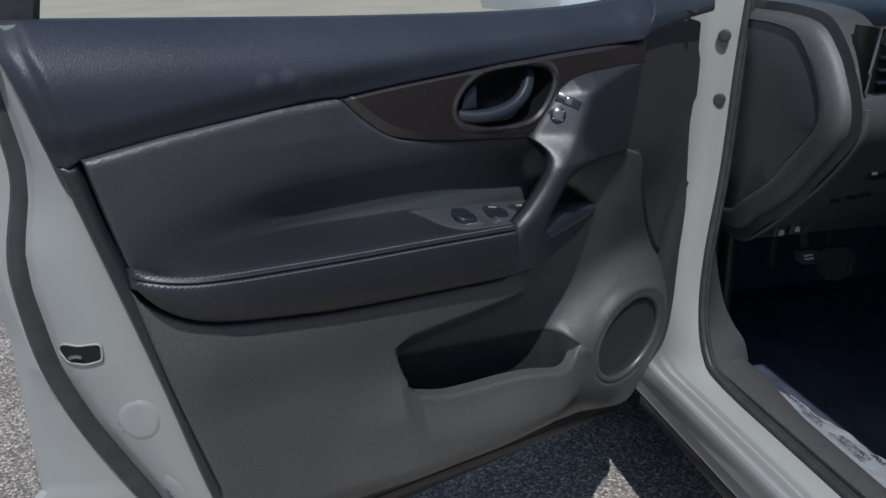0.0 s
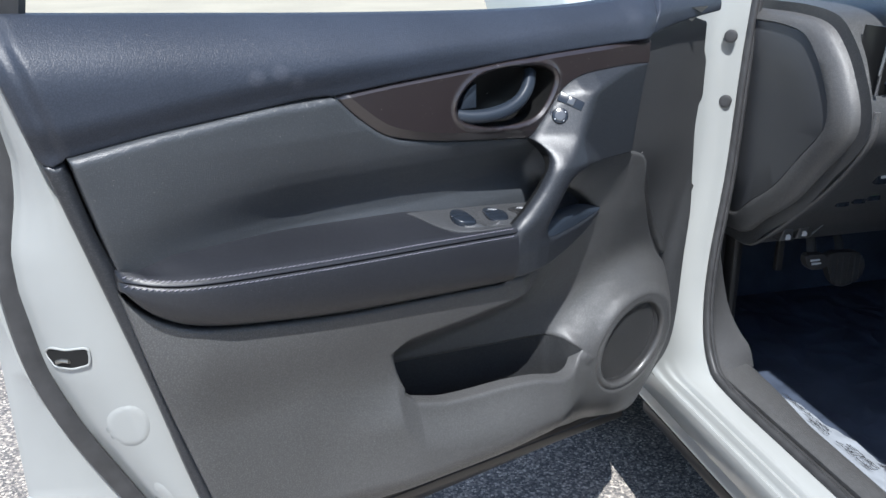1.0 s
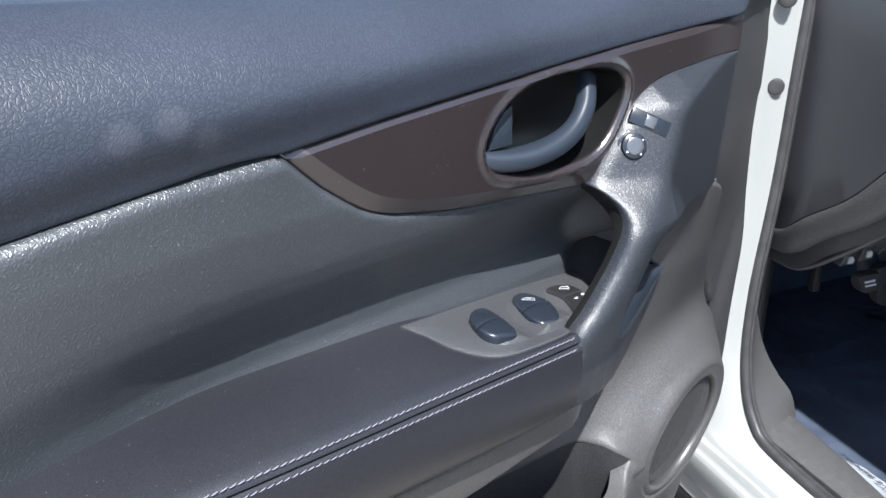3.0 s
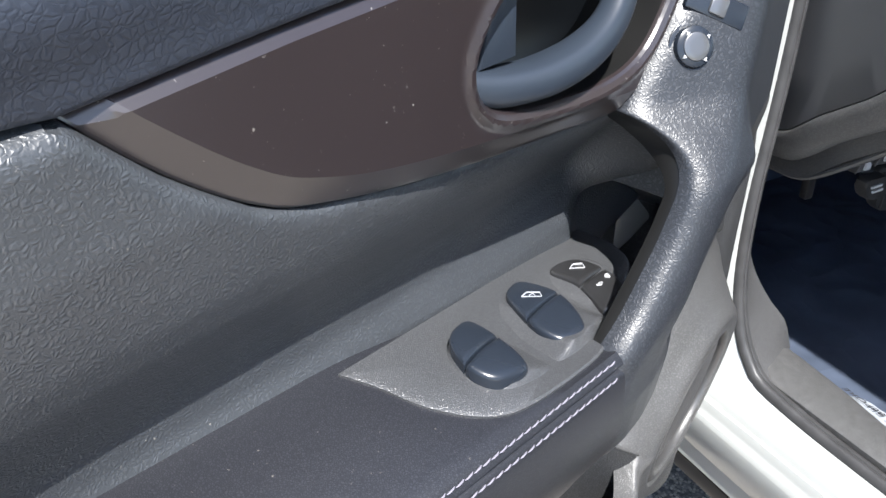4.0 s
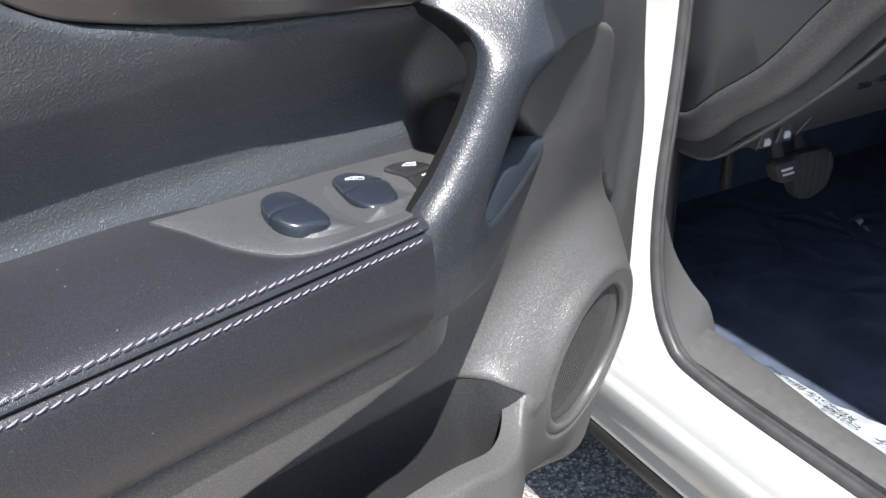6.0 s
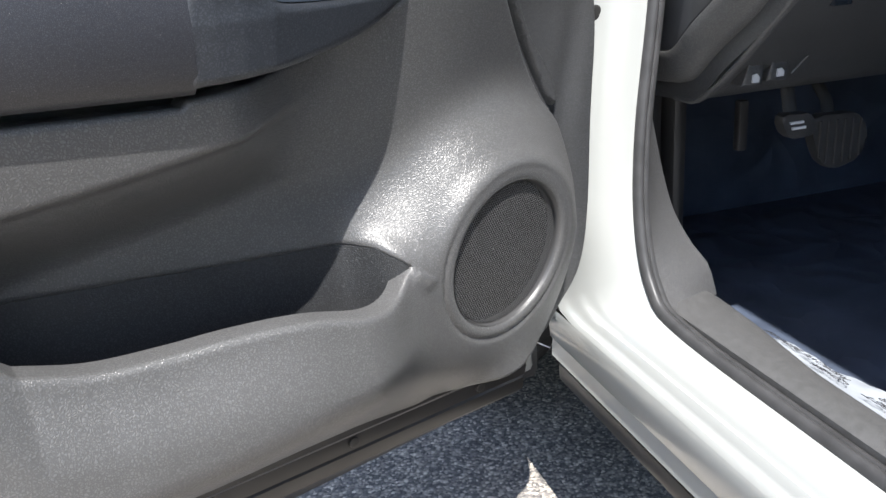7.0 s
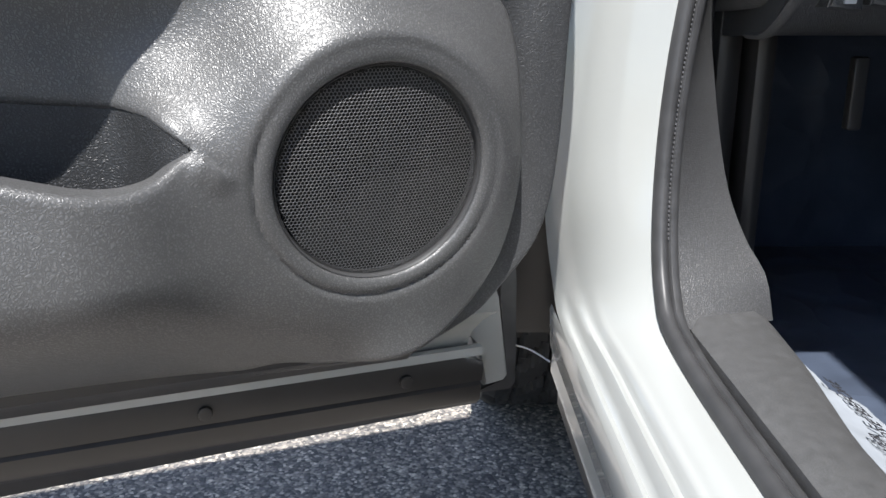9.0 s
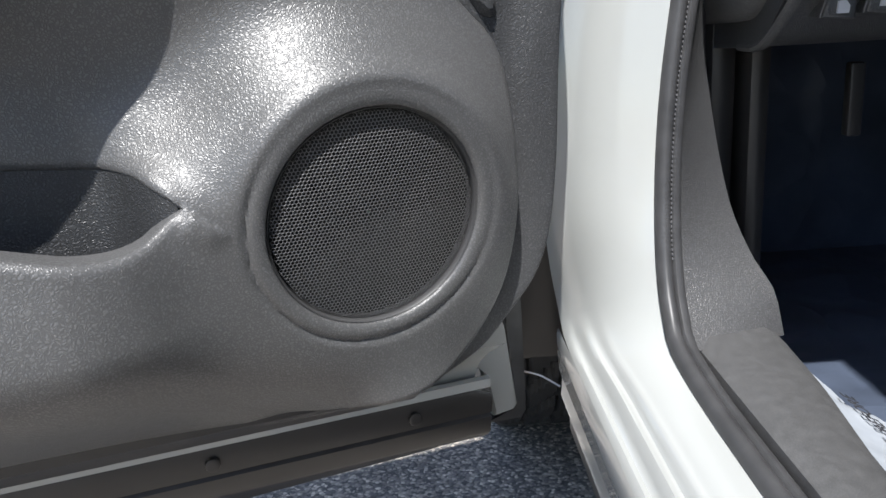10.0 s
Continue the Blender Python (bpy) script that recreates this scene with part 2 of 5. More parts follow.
def nearest(q, poly):
    """For points q: the distance to a closed outline, the nearest point on it, and whether they lie inside."""
    a, b = poly, np.roll(poly, -1, axis=0)
    best = np.full(len(q), 1e9)
    near = np.zeros_like(q)
    inside = np.zeros(len(q), bool)
    for p0, p1 in zip(a, b):
        d = p1 - p0
        t = np.clip(((q - p0) @ d) / max(d @ d, 1e-12), 0, 1)
        pt = p0 + t[:, None] * d
        dist = np.linalg.norm(q - pt, axis=1)
        hit = dist < best
        best[hit], near[hit] = dist[hit], pt[hit]
        cross = (p0[1] > q[:, 1]) != (p1[1] > q[:, 1])
        x = p0[0] + (q[:, 1] - p0[1]) * d[0] / (d[1] if abs(d[1]) > 1e-12 else 1e-12)
        inside ^= cross & (q[:, 0] < x)
    return best, near, inside


def resample(poly, step):
    """A closed outline cut into pieces of about the given length, keeping its corners."""
    out = []
    for p0, p1 in zip(poly, np.roll(poly, -1, axis=0)):
        n = max(1, int(round(np.linalg.norm(p1 - p0) / step)))
        out += [p0 + (p1 - p0) * k / n for k in range(n)]
    return np.array(out)


def field(outline, w, cell=0.004, holes=(), skirt=0.01, roll=0.003, hole_roll=0.003, lines=()):
    """A moulded sheet over an outline in the (u, v) plane, standing out by w(u, v, d), d being the distance to its rim; its rims are rolled over and have depth; lines are creases that the mesh follows."""
    loops = [resample(np.array(p, float), cell * 0.8) for p in (outline, *holes)]
    polys = [np.array(p, float) for p in (outline, *holes)]
    pts, edges = [], []
    for lp in loops:
        k = len(pts)
        pts += list(lp)
        edges += [(k + i, k + (i + 1) % len(lp)) for i in range(len(lp))]
    for line in lines:
        k = len(pts)
        pts += [np.array(q, float) for q in line]
        edges += [(k + i, k + i + 1) for i in range(len(line) - 1)]
    for n, lp in enumerate(loops):
        r = hole_roll if n else roll
        t = np.roll(lp, -1, axis=0) - np.roll(lp, 1, axis=0)
        nor = np.stack([-t[:, 1], t[:, 0]], 1) / np.maximum(np.linalg.norm(t, axis=1), 1e-9)[:, None]
        for f in ((0.12, 0.4, 1.0) if r else (0.6 * cell / 0.003,)):
            off = max(f * (r or 0.003), 0.0003)
            for sgn in (1, -1):
                q = lp + sgn * nor * off
                ok = nearest(q, polys[0])[2]
                for m, other in enumerate(polys):
                    d, _, ins = nearest(q, other)
                    ok &= (d > 0.93 * off) & (ins if m == 0 else ~ins)
                pts += list(q[ok])
    lo, hi = loops[0].min(0), loops[0].max(0)
    gu, gv = np.meshgrid(np.arange(lo[0], hi[0], cell), np.arange(lo[1], hi[1], cell), indexing="ij")
    q = np.stack([gu.ravel(), gv.ravel()], 1)
    ok = np.ones(len(q), bool)
    for m, lp in enumerate(polys):
        d, _, ins = nearest(q, lp)
        ok &= (ins if m == 0 else ~ins) & (d > max(hole_roll if m else roll, 0.0003) + 0.45 * cell)
    pts = np.concatenate([np.array(pts), q[ok]])
    co, _, tris, *_ = geometry.delaunay_2d_cdt([Vector(p) for p in pts], edges, [], 0, 1e-7)
    co, tris = np.array(co), np.array(tris)
    cen = co[tris].mean(1)
    keep = nearest(cen, polys[0])[2]
    for lp in polys[1:]:
        keep &= ~nearest(cen, lp)[2]
    tris = tris[keep]
    dmin = nearest(co, polys[0])[0]
    dhole = np.full(len(co), 1e9)
    for lp in polys[1:]:
        dhole = np.minimum(dhole, nearest(co, lp)[0])
    ww = w(co[:, 0], co[:, 1], np.minimum(dmin, dhole))
    for d, r in ((dmin, roll), (dhole, hole_roll)):
        if r:
            x = np.clip(1 - d / r, 0, 1)
            ww = ww - r * (1 - np.sqrt(1 - x * x))
    bm = bmesh.new()
    vs = [bm.verts.new((a, -c, b)) for (a, b), c in zip(co, ww)]
    for f in tris:
        bm.faces.new([vs[i] for i in f])
    if skirt:
        rim = [e for e in bm.edges if e.is_boundary]
        got = bmesh.ops.extrude_edge_only(bm, edges=rim)["geom"]
        for v in got:
            if isinstance(v, bmesh.types.BMVert):
                v.co.y += skirt(v.co.x, v.co.z) if callable(skirt) else skirt
    bmesh.ops.delete(bm, geom=[v for v in bm.verts if not v.link_faces], context="VERTS")
    return bm


def loft(sections, closed=True, caps=True):
    """A skin over a row of sections (lists of points of the same length)."""
    bm = bmesh.new()
    rings = [[bm.verts.new(p) for p in s] for s in sections]
    n = len(rings[0])
    for a, b in zip(rings, rings[1:]):
        for i in range(n if closed else n - 1):
            j = (i + 1) % n
            bm.faces.new((a[i], a[j], b[j], b[i]))
    if caps and closed:
        bm.faces.new(rings[0])
        bm.faces.new(rings[-1])
    return bm


def tube(path, rx, rz=None, n=10, up=(0, 0, 1), power=2.0):
    """A rod along a path, rx wide and rz high; each may be a number or a list along the path."""
    path = [Vector(p) for p in path]
    k = len(path)
    rx = [rx] * k if isinstance(rx, (int, float)) else rx
    rz = rx if rz is None else ([rz] * k if isinstance(rz, (int, float)) else rz)
    out = []
    for i, p in enumerate(path):
        t = (path[min(i + 1, k - 1)] - path[max(i - 1, 0)]).normalized()
        a = t.cross(Vector(up)).normalized()
        b = a.cross(t)
        ring = []
        for j in range(n):
            c, s = math.cos(2 * math.pi * j / n), math.sin(2 * math.pi * j / n)
            c = math.copysign(abs(c) ** (2 / power), c)
            s = math.copysign(abs(s) ** (2 / power), s)
            ring.append(p + a * (rx[i] * c) + b * (rz[i] * s))
        out.append(ring)
    return loft(out)


def block(lo, hi, bevel=0.0, segments=2):
    bm = bmesh.new()
    bmesh.ops.create_cube(bm, size=1)
    lo, hi = Vector(lo), Vector(hi)
    for v in bm.verts:
        v.co = Vector([lo[i] + (v.co[i] + 0.5) * (hi[i] - lo[i]) for i in range(3)])
    if bevel:
        bmesh.ops.bevel(bm, geom=bm.edges[:], offset=bevel, segments=segments, affect="EDGES", profile=0.5)
    return bm


def disc(center, axis, radius, depth, bevel=0.0, n=28):
    """A round button or plug whose face looks along axis."""
    bm = bmesh.new()
    prof = [(radius, 0), (radius, depth - bevel), (radius - bevel * 0.3, depth - bevel * 0.3), (radius - bevel, depth), (radius * 0.5, depth * 1.02)]
    m = Matrix.Translation(center) @ Vector(axis).to_track_quat("Z", "Y").to_matrix().to_4x4()
    rings = [[bm.verts.new(m @ Vector((r * math.cos(2 * math.pi * i / n), r * math.sin(2 * math.pi * i / n), z))) for i in range(n)] for r, z in prof]
    for a, b in zip(rings, rings[1:]):
        for i in range(n):
            bm.faces.new((a[i], a[(i + 1) % n], b[(i + 1) % n], b[i]))
    bm.faces.new(rings[-1])
    bm.faces.new(rings[0][::-1])
    return bm


def prism(outline, lo, hi, axis, bevel=0.0, segments=2):
    """An outline of (a, b) pairs extruded along axis 0, 1 or 2 from lo to hi; a, b are the other two axes in order."""
    bm = bmesh.new()

    def at(a, b, c):
        p = [a, b]
        p.insert(axis, c)
        return Vector(p)
    low = [bm.verts.new(at(a, b, lo)) for a, b in outline]
    high = [bm.verts.new(at(a, b, hi)) for a, b in outline]
    n = len(low)
    for i in range(n):
        bm.faces.new((low[i], low[(i + 1) % n], high[(i + 1) % n], high[i]))
    f0, f1 = bm.faces.new(low), bm.faces.new(high)
    if bevel:
        es = list(f0.edges) + list(f1.edges)
        bmesh.ops.bevel(bm, geom=es, offset=bevel, segments=segments, affect="EDGES", profile=0.5)
    return bm


def sheet(curve_a, curve_b, bulge, n_across=12):
    """A skin between two 3D curves of equal length; bulge(s, t) shifts it, s along, t across."""
    k = len(curve_a)
    rows = []
    for i in range(k):
        a, b = Vector(curve_a[i]), Vector(curve_b[i])
        rows.append([a.lerp(b, j / n_across) + bulge(i / (k - 1), j / n_across) for j in range(n_across + 1)])
    return loft(rows, closed=False)


# ---- ground ----
g = bmesh.new()
bmesh.ops.create_grid(g, x_segments=40, y_segments=40, size=400)
ground = part("ground", g, ASPHALT, None)
tagged(ground, "worn pale asphalt parking lot with fine aggregate", "ground", kind="structure")

g = bmesh.new()
bmesh.ops.create_grid(g, x_segments=2, y_segments=2, size=1)
for p in g.verts:
    p.co = Vector((p.co.x * 60, 34 + p.co.y * 29.5, 0.006))
lot = part("pavement", g, CONCRETE, None)
tagged(lot, "pale sunlit concrete across the lot", "pavement", kind="structure")

# ---- the open door ----
door = thing("driver_door", DOOR, "open white car door with black moulded inner panel", "door")

# outlines in door coordinates (u towards the hinges, v up)
CREASE = [(-0.456, 1.106), (-0.362, 1.120), (-0.224, 1.135), (-0.179, 1.140), (-0.152, 1.140), (-0.138, 1.139)]
TRIM_TOP = [(-0.138, 1.139), (-0.055, 1.147), (0.030, 1.153), (0.122, 1.159), (0.220, 1.164), (0.329, 1.168), (0.409, 1.170)]
TRIM_LOW = [(-0.138, 1.139), (-0.108, 1.109), (-0.076, 1.085), (-0.046, 1.073), (0.029, 1.059), (0.170, 1.045)]
POD_EDGE = [(0.170, 1.047), (0.188, 1.070), (0.208, 1.095), (0.225, 1.112), (0.247, 1.124), (0.280, 1.131), (0.345, 1.134), (0.408, 1.132)]
BELT = [(-0.515, 1.255), (-0.30, 1.243), (-0.05, 1.230), (0.20, 1.222), (0.36, 1.226), (0.46, 1.240), (0.60, 1.29)]
ARM_LOW = [(-0.421, 0.944), (-0.407, 0.926), (-0.385, 0.909), (-0.353, 0.895), (-0.289, 0.882), (-0.171, 0.866), (-0.03, 0.856), (0.107, 0.848)]


def cat(*curves):
    return np.concatenate([np.array(c) for c in curves])


# upper soft pad
pad_outline = cat(spline(BELT[:6], 50), spline([(0.46, 1.236), (0.427, 1.20), (0.411, 1.173)], 8)[1:], spline(TRIM_TOP, 40)[::-1][1:], spline(CREASE, 30)[::-1][1:],
                  spline([(-0.46, 1.100), (-0.480, 1.099), (-0.5, 1.168), (-0.517, 1.225)], 14))
belt_x, belt_y = np.array(BELT).T


def pad_w(u, v, d):
    top = np.interp(u, belt_x, belt_y)
    h = np.clip(top - v, 0, 0.2)
    w = 0.016 - 0.062 * np.clip(1 - h / 0.085, 0, 1) ** 2.6
    low = np.interp(u, [-0.46, -0.22, 0.0, 0.4], [1.104, 1.134, 1.151, 1.169])
    w = w - 0.012 * (1 - ss(0.0, 0.04, v - low))
    left = u - np.interp(v, [1.10, 1.225], [-0.482, -0.517])
    return w - 0.010 * (1 - ss(0.018, 0.032, left)) - 0.01 * (1 - ss(0, 0.015, left)) - 0.03 * ss(0.38, 0.47, u)


part("upper_pad", field(pad_outline, pad_w, 0.004, skirt=0.03), PAD, door, "blue-black soft padded vinyl with leather grain")

# grained insert between the pad and the armrest
ins_outline = cat(spline(CREASE, 30), spline(TRIM_LOW, 40)[1:], [(0.21, 1.045), (0.29, 1.035), (0.33, 1.01), (0.335, 0.90), (0.25, 0.875), (0.200, 0.88)],
                  [(0.0, 0.925), (-0.2, 0.935), (-0.36, 0.94)], spline([(-0.412, 0.945), (-0.421, 0.965), (-0.437, 1.028), (-0.453, 1.098)], 14))


def ins_w(u, v, d):
    deep = ss(-0.44, -0.15, u)
    f = np.interp(v, [0.88, 0.945, 0.968, 0.985, 1.0, 1.015, 1.03, 1.048, 1.065, 1.09, 1.15], [-0.036, -0.036, -0.042, -0.0405, -0.034, -0.025, -0.015, -0.007, -0.002, 0.004, 0.008])
    f = f - 0.012 * ss(-0.05, 0.22, u) * ss(1.05, 0.99, v)
    s = np.interp(v, [0.90, 0.95, 1.02, 1.1], [0.0, 0.004, 0.012, 0.014])
    top = np.interp(u, [-0.456, -0.362, -0.224, -0.138, -0.09], [1.106, 1.120, 1.135, 1.139, 1.16])
    x = np.clip(1 - (top - v) / 0.010, 0, 1)
    w = s * (1 - deep) + f * deep - 0.010 * (1 - np.sqrt(1 - x * x))
    low = np.interp(u, [-0.138, -0.108, -0.076, -0.046, 0.029, 0.17], [1.139, 1.109, 1.085, 1.073, 1.059, 1.045])
    x = np.clip(1 - (low - v) / 0.009, 0, 1) * (u > -0.138)
    w = w - 0.008 * (1 - np.sqrt(1 - x * x))
    # hollow that closes the space behind the grip
    s = ss(0.195, 0.250, u)
    up = ss(0.945, 0.988, v)
    wall = -0.041 + 0.26 * (v - 0.885) + 0.29 * np.clip(0.385 - u, 0, 0.15) * ss(0.905, 0.99, v)
    return w * (1 - s) + s * (up * np.minimum(wall, w + 0.065) - 0.072 * (1 - up))


part("insert", field(ins_outline, ins_w, 0.004, skirt=0.03, roll=0.003), INSERT, door, "black vinyl insert with leather grain")

# brown trim with the opening for the release handle
BEZEL = [(0.043, 1.098), (0.047, 1.116), (0.066, 1.135), (0.099, 1.148), (0.150, 1.151), (0.193, 1.145), (0.211, 1.129), (0.204, 1.105), (0.182, 1.079), (0.149, 1.070), (0.097, 1.073), (0.056, 1.082)]
bezel = spline(BEZEL, 60, True)
trim_outline = cat(spline(TRIM_TOP, 60), spline(POD_EDGE, 40)[::-1], spline(TRIM_LOW, 40)[::-1][1:])


def trim_low(u):
    a, b = np.vstack([spline(TRIM_LOW, 80), [(0.4, 1.03)]]).T
    return np.interp(u, a, b)


def trim_w(u, v, d):
    low = trim_low(u)
    top = np.interp(u, [-0.138, -0.055, 0.030, 0.122, 0.220, 0.329, 0.409], [1.139, 1.147, 1.153, 1.159, 1.164, 1.168, 1.170])
    lip = 0.0125 + 0.006 * ss(-0.02, -0.11, u)
    w = 0.004 - 0.0055 * np.clip(1 - (v - low) / lip, 0, 1) - 0.005 * np.clip(1 - (top - v) / 0.006, 0, 1)
    # rolled bead round the opening and a shallow dish inside it
    out, _, inside = nearest(np.stack([u, v], 1), bezel)
    w = w + 0.0022 * np.exp(-((out - 0.0055) / 0.0035) ** 2)
    return w - 0.012 * ss(0.3, 0.42, u)


low_crease = [(u, float(trim_low(u)) + 0.0125 + 0.006 * float(ss(-0.02, -0.11, u))) for u in np.linspace(-0.122, 0.170, 90)]
top_crease = [(u, float(np.interp(u, [-0.138, -0.055, 0.030, 0.122, 0.220, 0.329, 0.409], [1.139, 1.147, 1.153, 1.159, 1.164, 1.168, 1.170])) - 0.006) for u in np.linspace(-0.118, 0.400, 140)]
trim = part("trim", field(trim_outline, trim_w, 0.0020, [bezel], skirt=0.014, roll=0.0015, hole_roll=0.004, lines=(low_crease, top_crease)), TRIM, door, "dark brown satin trim strip", smooth=14)
# cup behind the release handle
cup = []
for k, (f, w) in enumerate([(1.0, 0.0), (0.985, -0.008), (0.96, -0.024), (0.85, -0.040), (0.5, -0.046), (0.02, -0.046)]):
    cup.append([Vector((0.126 + (a - 0.126) * f, -w, 1.108 + (b - 1.108) * f)) for a, b in bezel])
part("handle_cup", loft(cup, caps=False), GLOSS, trim, "dark grained recess behind the handle")
hp = spline([(0.050, -0.012, 1.091), (0.066, -0.006, 1.088), (0.092, 0.000, 1.0875), (0.122, 0.003, 1.092), (0.147, 0.002, 1.102), (0.166, -0.004, 1.118), (0.181, -0.018, 1.138)], 32)
part("release_handle", tube([(a, -w, b) for a, w, b in hp], [0.009] * 32, [0.0125 - 0.0045 * float(ss(0.25, 0.75, i / 31)) for i in range(32)], 14, up=(0, 1, 0), power=2.8), BLUEPL, trim, "satin blue-grey release lever")
part("lock_lever", prism([(0.053, 1.099), (0.079, 1.0995), (0.0785, 1.133), (0.069, 1.129), (0.058, 1.117)], 0.004, 0.024, 1, 0.002), BLUEPL, trim, "small triangular lock lever")

# armrest: a closed padded block lofted along the door
STITCH_V = [(-0.432, 0.970), (-0.412, 0.9625), (-0.373, 0.955), (-0.326, 0.951), (-0.177, 0.942), (-0.041, 0.936), (0.107, 0.929)]
st_x, st_y = spline(STITCH_V, 80).T
al_x, al_y = spline(ARM_LOW, 80).T


def sag(u):
    """The armrest's top sinks towards the pull."""
    return 0.028 * float(ss(-0.04, 0.18, u))


def top_v(u, w):
    """Height of the armrest's top."""
    dip = sag(u)
    return float(np.interp(u, st_x, st_y)) + float(np.interp(w, [-0.05, -0.036, 0.008, 0.038, 0.046, 0.052], [0.0245 - dip, 0.022 - dip, 0.014 - dip * 0.7, 0.0065 - dip * 0.25, 0.0035, 0.0]))


def arm_section(u, grow=0.0):
    left = float(ss(-0.425, -0.35, u))
    wf = 0.008 + 0.044 * math.sqrt(max(0.0, 1 - (1 - min(1.0, max(0.0, u + 0.425) / 0.13)) ** 2))
    wb = -0.036 * float(ss(-0.43, -0.2, u))
    vs = float(np.interp(u, st_x, st_y))
    vl = float(np.interp(u, al_x, al_y))
    nose = math.sqrt(max(0.0, 1 - (1 - min(1.0, max(0.0, u + 0.4255) / 0.034)) ** 2))
    vs, vl = 0.9545 + (vs - 0.9545) * (0.6 + 0.4 * nose), 0.9545 + (vl - 0.9545) * (0.75 + 0.25 * nose)
    wl = wf - 0.012
    vb = vs + 0.021 * left
    dip = sag(u)
    h = vs - vl
    pts = [(wb - 0.03, vb - dip), (wb, vb + 0.001 - dip), (wb * 0.5 + wf * 0.5, vs + 0.014 * left - dip * 0.7), (wf - 0.014, vs + 0.0065 - dip * 0.25), (wf - 0.006, vs + 0.0035), (wf - 0.002, vs), (wf - 0.0008, vs - 0.0025),
           (wf - 0.0025, vs - 0.0042), (wf - 0.0035, vs - 0.005), (wf - 0.0022, vs - 0.0058), (wf + 0.0004, vs - 0.0078), (wf + 0.0014, vs - 0.012),
           (wf + 0.003, vs - 0.012 - 0.3 * (h - 0.012)), (wf + 0.0025, vs - 0.012 - 0.5 * (h - 0.012)), (wf - 0.0005, vl + 0.25 * (h - 0.012)), (wl + 0.006, vl + 0.08 * h), (wl + 0.001, vl + 0.001), (wl - 0.006, vl), (wl - 0.03, vl)]
    return [Vector((u, -w, v)) for w, v in pts]


us = np.concatenate([[-0.425, -0.4246, -0.4235, -0.4215, -0.4185, -0.4145], np.linspace(-0.409, -0.29, 22), np.linspace(-0.28, 0.113, 28)])
arm = part("armrest", loft([arm_section(float(u)) for u in us]), LEATHER, door, "black leather-wrapped armrest with twin white stitching")
for row, (dv, dw) in enumerate(((-0.0005, 0.0004), (-0.0110, 0.0032))):
    bm = bmesh.new()
    for u in np.arange(-0.419, 0.104, 0.0062):
        s0 = arm_section(float(u))[5]
        c = Vector((u, s0.y - dw, s0.z + 0.004 + dv))
        tube_b = tube([c + Vector((-0.0026, 0.0, -0.0007)), c + Vector((-0.0012, -0.0004, -0.0003)), c + Vector((0.0012, -0.0004, 0.0003)), c + Vector((0.0026, 0.0, 0.0007))], [0.0002, 0.00052, 0.00052, 0.0002], None, 6)
        tmp = bpy.data.meshes.new("t")
        tube_b.to_mesh(tmp)
        tube_b.free()
        bm.from_mesh(tmp)
        bpy.data.meshes.remove(tmp)
    part("stitching", bm, THREAD, arm, "pale grey double stitching", kind="stuff")

# switch plate on the armrest
PLATE_UW = [(-0.022, -0.031), (-0.012, -0.012), (-0.003, 0.010), (0.012, 0.028), (0.027, 0.0376), (0.046, 0.0415), (0.076, 0.0425), (0.105, 0.0405), (0.135, 0.030), (0.160, 0.017), (0.188, 0.005), (0.211, -0.008), (0.221, -0.026), (0.219, -0.0545)]


def flat_plate(outline, lift, thick, dish=None, bevel=0.0012):
    """A slab lying on the armrest's top, its outline in (u, w)."""
    bm = bmesh.new()
    c = np.array(outline).mean(0)
    rings = []
    for f, z in ((1.0, lift - thick), (1.0, lift - bevel), (1 - bevel / 0.03, lift), (0.6, lift + (dish or 0)), (0.25, lift + (dish or 0) * 1.3)):
        rings.append([bm.verts.new((c[0] + (a - c[0]) * f, -(c[1] + (b - c[1]) * f), top_v(c[0] + (a - c[0]) * f, c[1] + (b - c[1]) * f) + z)) for a, b in outline])
    n = len(outline)
    for p, q in zip(rings, rings[1:]):
        for i in range(n):
            bm.faces.new((p[i], p[(i + 1) % n], q[(i + 1) % n], q[i]))
    bm.faces.new(rings[-1])
    return bm


plate = part("switch_plate", flat_plate(cat(spline(PLATE_UW[:13], 60), PLATE_UW[13:]), 0.0025, 0.010), PLATE, door, "satin grey window switch plate")


def lie(bm, lift):
    """Lays a sheet made by field() over (u, w) down on the armrest's top."""
    for p in bm.verts:
        u, h, w = p.co.x, -p.co.y, p.co.z
        p.co = Vector((u, -w, top_v(u, w) + lift + h))
    return bm


def cut(loop, p, q, gap):
    """The part of a closed outline that lies to the left of the line from p to q, gap away from it."""
    p, q = np.array(p), np.array(q)
    nrm = np.array((-(q - p)[1], (q - p)[0])) / np.linalg.norm(q - p)
    d = (np.array(loop) - p) @ nrm - gap
    out = []
    for a, b, da, db in zip(loop, np.roll(loop, -1, axis=0), d, np.roll(d, -1)):
        if da > 0:
            out.append(a)
        if da * db < 0:
            out.append(a + (b - a) * da / (da - db))
    return np.array(out)


# one raised bed, scooped between the switches
BED = spline([(0.0285, 0.004), (0.036, -0.0135), (0.056, -0.0235), (0.0995, -0.0355), (0.140, -0.0395), (0.172, -0.0385), (0.189, -0.029), (0.191, -0.012), (0.177, 0.012), (0.150, 0.0235), (0.110, 0.0305), (0.070, 0.0325), (0.044, 0.0295), (0.031, 0.0185)], 90, True)


